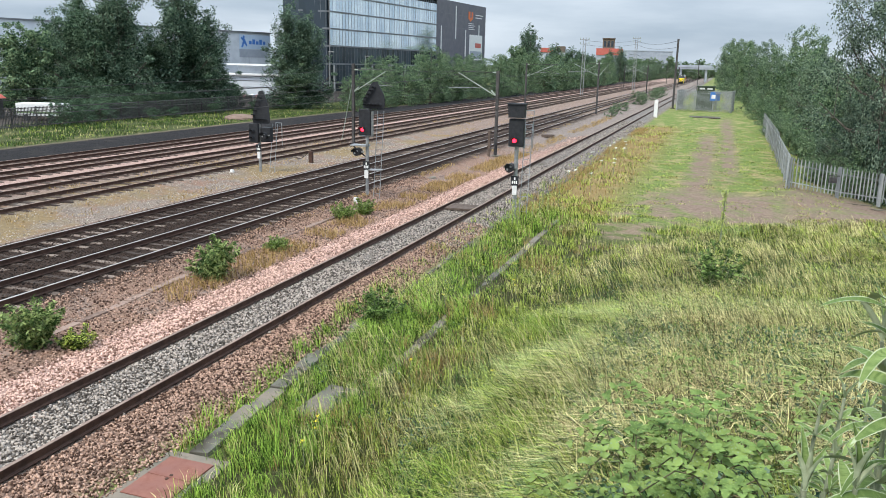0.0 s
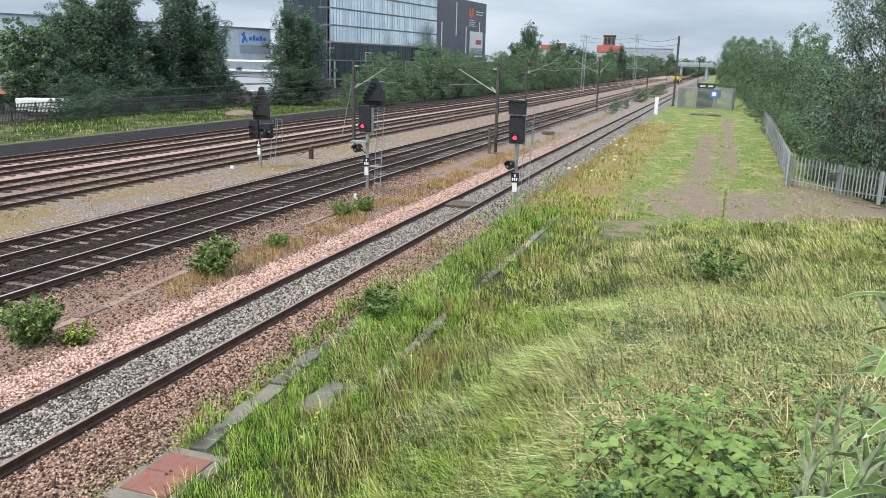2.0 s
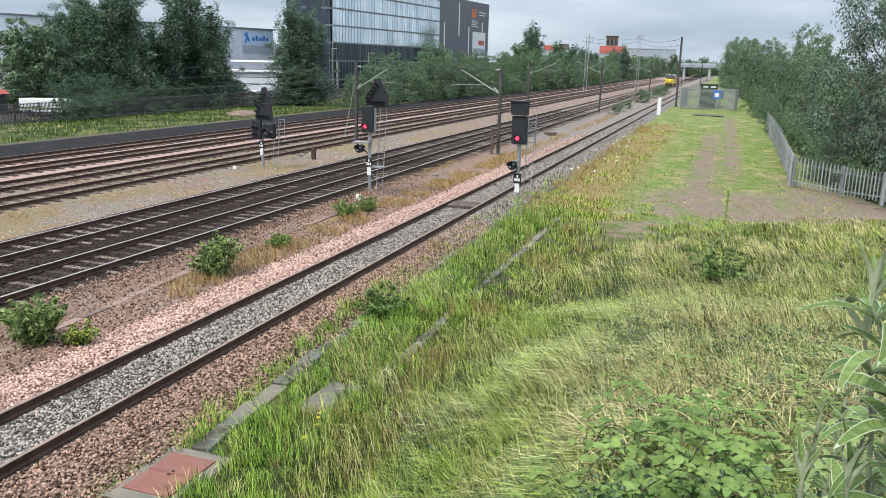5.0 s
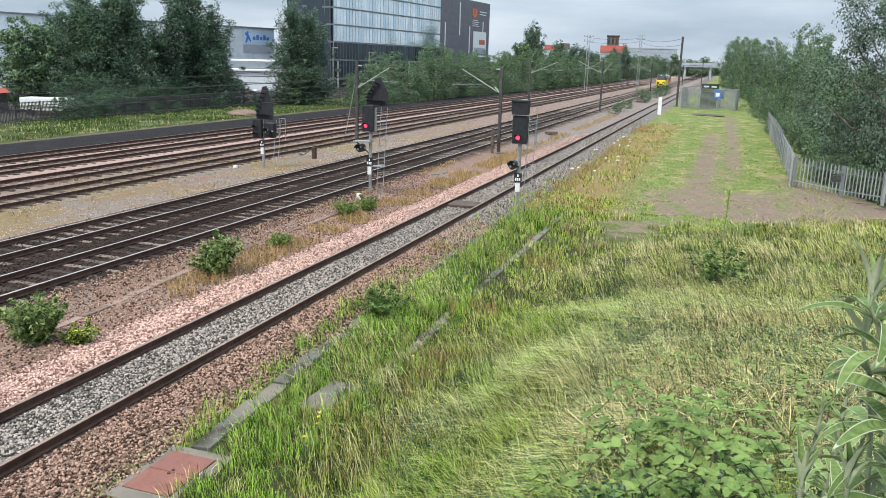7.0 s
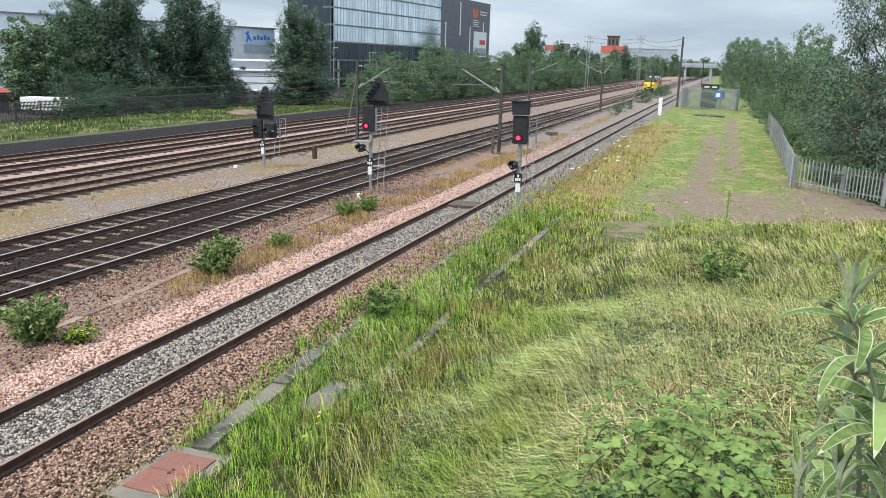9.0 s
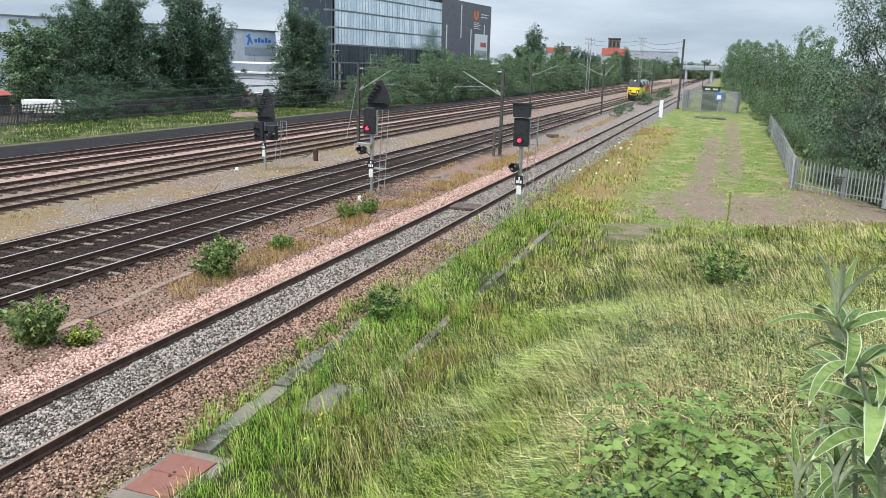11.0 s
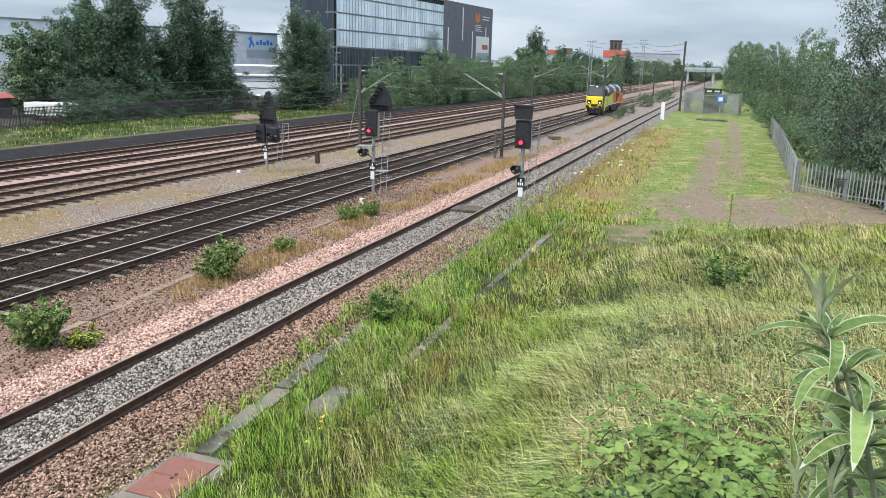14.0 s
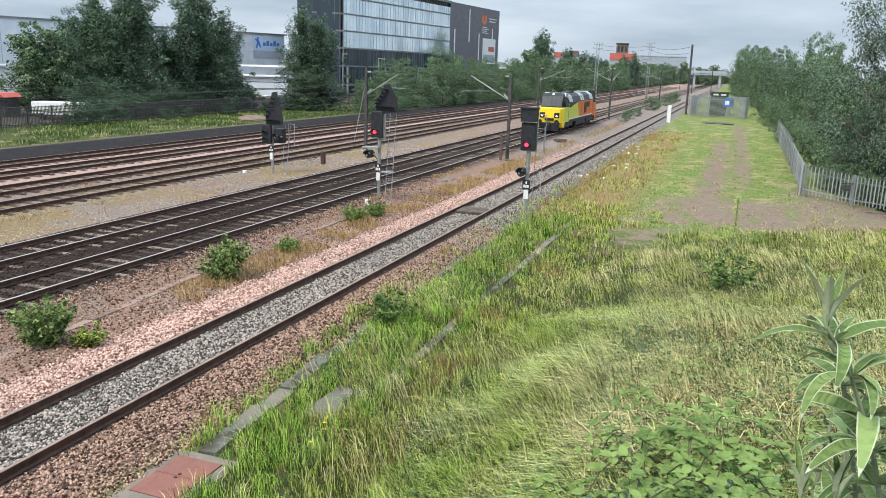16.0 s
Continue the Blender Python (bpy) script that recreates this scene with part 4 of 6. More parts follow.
def signal_mid():
    t = thing("railway_signal", pose(-15.75, 34.6, CESS), "tall bracket signal with fan route indicator, showing red", "railway signal", "colour light signals")
    part("post", rod(B(), (0, 0, -.2), (0, 0, 4.4), 0.08, n=16), M["steel"], t)
    part("foot", box(B(), -.3, .3, -.3, .3, -.05, .06, .02), M["concrete"], t)
    h = part("signal_head", box(B(), -.36, .24, -.2, .08, 3.08, 4.3, .04), M["black"], t, "black signal head with pale rim")
    bm = B()
    for x in (-.38, .25):
        box(bm, x, x + .02, -.12, .12, 3.05, 4.2)
    box(bm, -.38, .27, -.12, .12, 3.03, 3.05)
    part("head_frame", bm, M["steel"], h)
    lamp(t, -.16, -.21, 3.35)
    fan(t, .38, -.05, 4.34, 1.1, 1.25)
    part("bracket_shelf", box(B(), -.8, .05, -.25, .25, 2.55, 2.62), M["steel"], t)
    part("bracket_stay", rod(B(), (-.75, 0, 2.55), (-.02, 0, 2.0), .03), M["black"], t)
    shunt_lamp(t, -.45, -.1, 2.28)
    plate(t, 0, -.1, 1.65)
    part("small_shelf", box(B(), .1, .75, -.15, .2, 1.42, 1.47), M["steel"], t)
    ladder(t, .28, .1, 0, 4.2)


def signal_far():
    t = thing("railway_signal", pose(-25.27, 40.4, CESS), "short black signal with fan route indicator beside the yard", "railway signal", "colour light signals")
    part("post", rod(B(), (0, 0, -.2), (0, 0, 3.0), 0.085, n=14), M["steel"], t)
    part("signal_head", box(B(), -.55, .05, -.25, .15, 1.75, 2.85, .05), M["black"], t, "black signal head")
    part("side_head", box(B(), .15, .75, -.1, .3, 1.8, 2.65, .05), M["black"], t)
    shunt_lamp(t, .45, -.12, 2.2)
    for z in (2.0, 2.4):
        part("lamp_hood", hood(B(), -.3, -.25, z, .13, .22), M["black"], t)
    fan(t, .2, -.05, 2.85, 1.1, 1.9)
    plate(t, 0, -.12, 1.45)
    ladder(t, .55, .1, 0, 2.8)
    bm = B()
    for x in (.8, 1.2):
        rod(bm, (x, .5, 1.6), (x, .5, 2.9), .02, n=6)
    rod(bm, (.8, .5, 2.9), (1.2, .5, 2.9), .02, n=6)
    part("guard_rail", bm, M["steel"], t)


signal_near(); signal_mid(); signal_far()


# ---- overhead line masts and wires ----
insul = material("insulator", (0.30, 0.36, 0.30), (0.42, 0.48, 0.42), 4, 0.4)


def mast(x, y, h, arms, label, w=0.11, lattice=False):
    t = thing("line_mast", pose(x, y, CESS), label, "line mast", "overhead line masts")
    if lattice:
        for sx in (-.3, .3):
            part("leg", box(B(), sx - .06, sx + .06, -.08, .08, -.2, h), M["steel"], t)
        for z in (h - .5, h - 1.5):
            part("crossarm", box(B(), -1.1, 1.1, -.06, .06, z, z + .12), M["steel"], t)
            for sx in (-1, 1):
                part("insulator", rod(B(), (sx, 0, z + .12), (sx, 0, z + .5), .09, n=8), insul, t)
        bm = B()
        for k in range(int(h / 1.1)):
            rod(bm, (-.3, 0, k * 1.1), (.3, 0, k * 1.1 + 1.1), .03, n=5)
        part("bracing", bm, M["steel"], t)
    else:
        part("leg", prism(B(), [(-w, -w), (w, -w), (w, -w + .03), (.02, -w + .03), (.02, w - .03), (w, w - .03), (w, w), (-w, w), (-w, w - .03), (-.02, w - .03), (-.02, -w + .03), (-w, -w + .03)], -.2, h, "z"), M["steel_old"], t)
    part("foot", box(B(), -.35, .35, -.35, .35, -.1, .12, .03), M["concrete"], t)
    for dx, z, reach in arms:
        part("boom", rod(B(), (dx * .25, 0, z), (dx * reach, 0, z + .05), .022, n=8), M["steel_old"], t)
        part("strut", rod(B(), (0, 0, z - 1.7), (dx * reach * .82, 0, z - .05), .03, n=8), insul, t, "pale diagonal strut with insulator")
        part("registration", rod(B(), (dx * reach * .55, 0, z - .6), (dx * reach * .95, 0, z - 1.1), .018, n=6), M["steel_old"], t)
        part("insulator", rod(B(), (0, 0, z - 1.7), (dx * .45, 0, z - 1.25), .055, n=10), insul, t)
        part("top_insulator", rod(B(), (0, 0, z), (dx * .4, 0, z), .05, n=10), insul, t)
        part("steady_arm", rod(B(), (dx * reach * .3, 0, z - 1.05), (dx * reach, 0, z - 1.15), .02, n=6), M["steel"], t)
        part("dropper", rod(B(), (dx * reach * .8, 0, z - .05), (dx * reach * .8, 0, z - 1.1), .012, n=5), M["steel_old"], t)
    return t


mast(-15.1, 55.4, 6.05, [(-1, 5.95, 3.6)], "dark steel mast with a pale diagonal bracket", 0.10)
stub = thing("timber_post", pose(-15.35, 54.6, CESS), "dark timber post beside the mast", "post")
part("shaft", box(B(), -.09, .09, -.09, .09, -.2, 1.9, .02), M["sleeper_wood"], stub)
mast(-26.65, 56.0, 6.35, [(1, 5.9, 3.3)], "dark steel mast with a raised pale bracket", 0.10)
stay = thing("mast_stay", pose(-26.65, 56, CESS), "pale steel stay running down from a mast", "stay wire")
part("cable", rod(B(), (0, 0, 5.4), (-2.3, 2.5, 0.0), .03, n=6), insul, stay)
mast(-16.2, 111.5, 7.3, [(-1, 7.0, 4.2), (1, 7.0, 1.6)], "steel mast with brackets on both sides", 0.11)
mast(-26.4, 112, 6.9, [(1, 6.7, 4.6)], "steel mast with brackets over the main line", 0.11)
mast(-31.3, 190, 13.2, [(1, 7.2, 4)], "tall lattice mast carrying wires across the yard", lattice=True)
mast(-24.2, 236, 15.2, [(1, 7.2, 3), (-1, 7.2, 3)], "tall lattice mast between the main line and yard", lattice=True)
mast(-7.7, 141, 11.4, [], "tall leaning mast behind the compound", 0.16)
mast(-31.8, 279, 7.5, [(1, 7, 4)], "dark steel mast far down the line", 0.11)
mast(-24.9, 386, 8.5, [(1, 7, 4)], "dark steel mast far down the line", 0.11)
mast(-7.6, 262, 9.5, [(-1, 7, 4)], "dark steel mast far down the line", 0.11)
mast(-15.2, 175, 7.3, [(-1, 7.0, 4.2)], "dark steel mast far down the line", 0.11)
mast(-15.2, 300, 7.3, [(-1, 7.0, 4.2)], "dark steel mast far down the line", 0.11)


def wire(name, pts, r, label):
    t = thing(name, pose(0, 0, 0), label, "cable", "overhead wires")
    bm = B()
    for p, q_ in zip(pts, pts[1:]):
        rod(bm, p, q_, r, n=5)
    tagged(part("strand", bm, M["cable"], t), kind="stuff")


def sag(p, q_, d, n=10):
    p, q_ = Vector(p), Vector(q_)
    return [p.lerp(q_, k / n) - Vector((0, 0, d * 4 * (k / n) * (1 - k / n))) for k in range(n + 1)]


for cx in (MAIN_X, FAST_X):
    wire("contact_wire", [(cx - .1, -10, 4.15), (cx + .15, 55.5, 4.25), (cx - .15, 112, 4.6), (cx + .15, 190, 4.8), (cx, 420, 4.9)], .011, "thin dark overhead contact wire")
    pts = []
    for y0, y1, z0, z1 in ((-10, 55.5, 5.3, 5.5), (55.5, 112, 5.5, 6.2), (112, 190, 6.2, 6.3), (190, 300, 6.3, 6.3)):
        pts += sag((cx, y0, z0), (cx, y1, z1), 0.75)
    wire("catenary_wire", pts, .011, "thin sagging overhead wire")
wire("feeder_wire", sag((-26.6, -10, 4.9), (-26.6, 56, 5.6), .6) + sag((-26.6, 56, 5.6), (-26.4, 112, 6.4), .6), .012, "thin dark feeder wire above the yard")
wire("yard_wire", sag((-31, -10, 4.2), (-31, 112, 4.6), .3), .011, "thin dark wire above the yard")
for z in (12.2, 11.2, 8.6):
    wire("span_wire", sag((-31.3, 190, z), (-24.2, 236, z + 1.6), .5) + sag((-24.2, 236, z + 1.6), (-7.7, 141, z - 1.5), .8), .03, "span wire hung between tall masts")


# ---- fences ----
def pale_mesh(h, w=0.066):
    bm = prism(B(), [(-w / 2, 0.05), (w / 2, 0.05), (w / 2, h - .12), (w * .3, h - .06), (0, h), (-w * .3, h - .06), (-w / 2, h - .12)], -.012, .012)
    me = bpy.data.meshes.new("pale"); bm.to_mesh(me); bm.free(); me.materials.append(M["galv"])
    return me


def palisade(p0, p1, h, label, single=True, step=0.155, mat="galv", group="palisade fences", z0=CESS, drop=0.0, wide=0.066):
    L = math.hypot(p1[0] - p0[0], p1[1] - p0[1])
    rz = math.degrees(math.atan2(p1[1] - p0[1], p1[0] - p0[0]))
    t = thing("palisade_fence", pose(p0[0], p0[1], z0, 0, 0, rz), label, "fence", group)
    n = max(1, round(L / 2.75))
    for k in range(n + 1):
        part("post", box(B(), k * L / n - .05, k * L / n + .05, .05, .12, -.2 - drop * k / n, h - drop * k / n), M[mat], t)
    for z in (.3, h - .4):
        part("rail", prism(B(), [(0, z - .03), (L, z - .03 - drop), (L, z + .03 - drop), (0, z + .03)], .013, .05), M[mat], t)
    m = int(L / step)
    if single:
        me = pale_mesh(h, wide)
        for k in range(m):
            shared("pale", me, t, pose((k + .5) * L / m, 0, -drop * (k + .5) / m))
    else:
        base = np.array([(-.0325, 0, .05), (.0325, 0, .05), (.0325, 0, h - .1), (0, 0, h), (-.0325, 0, h - .1)])
        back = base + np.array([0, .02, 0])
        one = np.concatenate([base, back])
        v = one[None] + np.stack([(np.arange(m) + .5) * L / m, np.zeros(m), np.zeros(m)], 1)[:, None]
        faces = []
        for f in ((0, 1, 2, 4), (5, 9, 7, 6), (0, 4, 9, 5), (1, 6, 7, 2), (4, 2, 3, 3), (9, 8, 8, 7)):
            faces.append(f)
        quads = np.array(faces[:4])
        tris = np.array([(4, 2, 3), (9, 8, 7)])
        f4 = (np.arange(m)[:, None, None] * 10 + quads[None]).reshape(-1, 4)
        f3 = (np.arange(m)[:, None, None] * 10 + tris[None]).reshape(-1, 3)
        a = new("pale_row", raw_mesh("pale_row", v.reshape(-1, 3), f4, M[mat])); a.parent = t
        b = new("tip_row", raw_mesh("tip_row", v.reshape(-1, 3), f3, M[mat])); b.parent = t
        tagged(a, kind="stuff"); tagged(b, kind="stuff")
    return t


gate = palisade((4.16, 49.3), (6.80, 50.1), 1.72, "closed grey steel palisade gate leaf with a latch", drop=.50, step=.205, wide=.06)
part("latch_box", box(B(), 2.2, 2.62, -.06, .06, .30, .62, .01), M["steel_old"], gate, "square steel lock box")
part("slide_bolt", box(B(), 2.1, 2.74, -.09, -.06, .68, .74, .01), M["steel_old"], gate, "dark sliding bolt")
palisade((6.88, 50.12), (9.10, 50.85), 1.72, "closed grey steel palisade gate leaf", drop=.30, step=.205, wide=.06, z0=CESS - .52)
palisade((9.20, 50.88), (15.0, 52.5), 1.72, "grey steel palisade fence beside trees", drop=.6, step=.205, wide=.06, z0=CESS - .84)
palisade((4.06, 49.4), (4.40, 66), 1.75, "grey steel palisade fence along the path")
palisade((4.45, 66.1), (4.75, 96), 1.95, "grey steel palisade fence along the path", single=False)
palisade((-59, 35), (-59, 170), 1.9, "long dark palisade fence behind the yard", single=False, mat="steel_old")
comp = ((-6.9, 136), (1.55, 133), (2.0, 141), (-6.4, 144))
for i_ in range(4):
    palisade(comp[i_], comp[(i_ + 1) % 4], 3.3, "grey steel palisade round an equipment compound", single=False, group="compound fence", step=.165)
cab = thing("equipment_cabinet", pose(-3.9, 138.5, CESS), "dark green equipment cabin with white notices", "cabinet")
part("body", box(B(), 0, 2.7, 0, 2.2, 0, 3.75, .05), M["cabinet_green"], cab)
part("roof", box(B(), -.15, 2.85, -.15, 2.35, 3.75, 3.95), M["cabinet_green"], cab)
for x in (.35, 1.55):
    part("notice", box(B(), x, x + .8, -.03, .02, 3.38, 3.65), M["white"], cab)
sg = thing("warning_sign", pose(-1.75, 133.95, 1.4), "blue and white notice fixed to the palisade", "sign")
part("board", box(B(), 0, 1.5, -.04, 0, 0, 1.3), M["blue_sign"], sg)
part("pictogram", box(B(), .2, .8, -.06, -.041, .3, .9), M["white"], sg)


# ---- lineside things ----
def lineside():
    hz = CESS + .06
    t = thing("cable_chamber", pose(-7.62, 9.28, hz - .05), "rusty red steel chamber cover in a concrete frame", "chamber cover")
    bm = B()
    box(bm, -.62, .62, -.9, -.62, -.3, .02, .02); box(bm, -.62, .62, .58, .78, -.3, .02, .02); box(bm, -.66, -.42, -.62, .58, -.3, .015, .02); box(bm, .42, .64, -.62, .58, -.3, .015, .02)
    part("frame", bm, M["concrete"], t, "cracked concrete surround")
    a = part("cover_plate", box(B(), -.415, .415, -.0, .575, -.03, .03, .008), M["rust_plate"], t)
    b = part("cover_plate", box(B(), -.415, .415, -.615, -.008, -.03, .028, .008), M["rust_plate"], t)
    for o, y in ((a, .05), (b, -.06)):
        part("lifting_eye", rod(B(), (0, y, .03), (0, y, .042), .028, n=12), M["rail_rust"], o)
    # cable trough lids along the near track
    rng = np.random.default_rng(6)
    bm = box(B(), -.18, .18, 0, .93, -.12, .06, .015)
    me = bpy.data.meshes.new("lid"); bm.to_mesh(me); bm.free(); me.materials.append(M["concrete"])
    tr = thing("cable_trough", pose(0, 0, CESS), "worn concrete cable trough half hidden in grass", "cable trough", kind="structure")
    y = 10.1
    while y < 60:
        x = np.interp(y, [10, 14, 18, 31, 42, 60], [-7.66, -7.92, -8.2, -8.45, -8.2, -8.1])
        x2 = np.interp(y + .95, [10, 14, 18, 31, 42, 60], [-7.66, -7.92, -8.2, -8.45, -8.2, -8.1])
        shared("lid", me, tr, pose(x, y, rng.uniform(-.03, .02), rng.normal(0, .8), rng.normal(0, 2), -math.degrees(math.atan2(x2 - x, .95)) + rng.normal(0, 1)))
        y += 0.955
    tr2 = thing("cable_trough", pose(0, 0, CESS), "rust-stained trough lids between the tracks", "cable trough", kind="structure")
    bm = box(B(), -.12, .12, 0, .93, -.14, .03, .015)
    me = bpy.data.meshes.new("lid"); bm.to_mesh(me); bm.free(); me.materials.append(M["trough_brown"])
    for k in range(40):
        y = 9 + k * .955
        shared("lid", me, tr2, pose(np.interp(y, [9, 15, 20, 48], [-14.2, -14.55, -14.95, -15.2]), y, rng.uniform(-.02, .03), 0, rng.normal(0, 1.5), 3 + rng.normal(0, .8)))
    # old platform edge
    w = thing("kerb", pose(-6.14, 14.0, CESS), "old concrete kerb line in rough grass", "kerb", kind="structure")
    bm = box(B(), -.12, .12, 0, 1.16, -.2, .09, .02)
    me = bpy.data.meshes.new("kerb_stone"); bm.to_mesh(me); bm.free(); me.materials.append(M["concrete"])
    for k in range(16):
        shared("kerb_stone", me, w, pose(rng.normal(0, .01) - k * .0, k * 1.18, rng.uniform(-.02, .01), 0, rng.normal(0, 1), rng.normal(0, .6)))
    s = thing("concrete_slab", pose(-6.62, 12.65, CESS + .05, 0, 0, -3), "grey concrete slab lying in the grass", "slab")
    part("slab", box(B(), -.33, .33, -.75, .75, -.15, .05, .02), M["concrete"], s)
    # small posts and boxes
    p = thing("marker_post", pose(-8.33, 112.7, CESS), "white lineside marker post", "post")
    part("shaft", box(B(), -.24, .24, -.12, .12, -.2, 2.4, .03), M["white"], p)
    p = thing("stub_post", pose(-24.9, 45.9, CESS), "short dark steel stub post with a cable", "post")
    part("shaft", box(B(), -.13, .13, -.1, .1, -.2, .75, .02), M["rail_rust"], p)
    part("loop", rod(rod(B(), (-.05, 0, .7), (-.7, 0, .25), .02, n=6), (-.7, 0, .25), (-1.6, 0, .1), .02, n=6), M["cable"], p)
    p = thing("marker_stone", pose(-26.0, 38.6, CESS), "low white marker stone beside the yard", "marker")
    part("stone", box(B(), -.1, .1, -.08, .08, -.1, .32, .03), M["white"], p)
    p = thing("marker_stone", pose(-15.5, 32.8, CESS), "low white marker stone in dry grass", "marker")
    part("stone", box(B(), -.1, .1, -.08, .08, -.1, .38, .04), M["white"], p)
    p = thing("access_lid", pose(-15.6, 42.6, CESS), "round pale concrete access lid", "lid")
    part("disc", rod(B(), (0, 0, -.1), (0, 0, .12), .55, .5, 20), M["concrete"], p)
    p = thing("sleeper_pile", pose(-14.9, 73, CESS, 0, 0, 12), "short stack of old sleepers", "timber pile")
    for k in range(3):
        part("timber", box(B(), -.6, .6, k * .22 - .3, k * .22 - .1, 0, .32, .02), M["sleeper_wood"], p)
    p = thing("foundation_pad", pose(-1.9, 118, CESS), "flat pale concrete pad in the grass", "slab")
    part("slab", box(B(), -2.2, 2.0, -1.5, 1.5, -.2, .1, .03), M["concrete"], p)
    # timber baulks lying on the right by the gate
    for k, (x, y, a) in enumerate(((7.6, 49.2, 165), (8.7, 49.3, 170))):
        p = thing("timber_baulk", pose(x, y, float(bank(x, y)) + .04, 0, 0, a), "pale weathered plank on bare soil", "plank", "loose planks")
        part("board", box(B(), -.9, .9, -.06, .06, -.03, .04, .01), M["concrete"], p)
    # lamp columns beyond the yard
    for x, y, h in ((-62, 121, 8), (-60, 131, 7.5), (-64, 168, 8), (-58, 138, 6)):
        p = thing("street_lamp", pose(x, y, CESS), "slim grey street lamp column", "street lamp", "street lamps")
        part("column", rod(B(), (0, 0, 0), (0, 0, h), .07, .05), M["steel"], p)
        part("lantern", box(B(), -.1, .9, -.12, .12, h - .02, h + .1, .03), M["steel"], p)
    p = thing("floodlight_mast", pose(-75, 330, CESS), "tall floodlight mast on the skyline", "light mast")
    part("column", rod(B(), (0, 0, 0), (0, 0, 17.5), .3, .2), M["steel"], p)
    part("lamp_frame", box(B(), -1.3, 1.3, -.3, .3, 17.2, 18.6), M["steel"], p)
    s_ = thing("soil_heap", pose(-50.5, 77, CESS), "low heap of reddish soil", "soil heap")
    bm = B()
    bmesh.ops.create_icosphere(bm, subdivisions=4, radius=1)
    for v in bm.verts:
        v.co = Vector((v.co.x * 1.8, v.co.y * 1.8, max(-.05, v.co.z * .55))) * (1 + .1 * noise.noise(v.co * 3))
    part("mound", bm, M["trough_brown"], s_)


lineside()


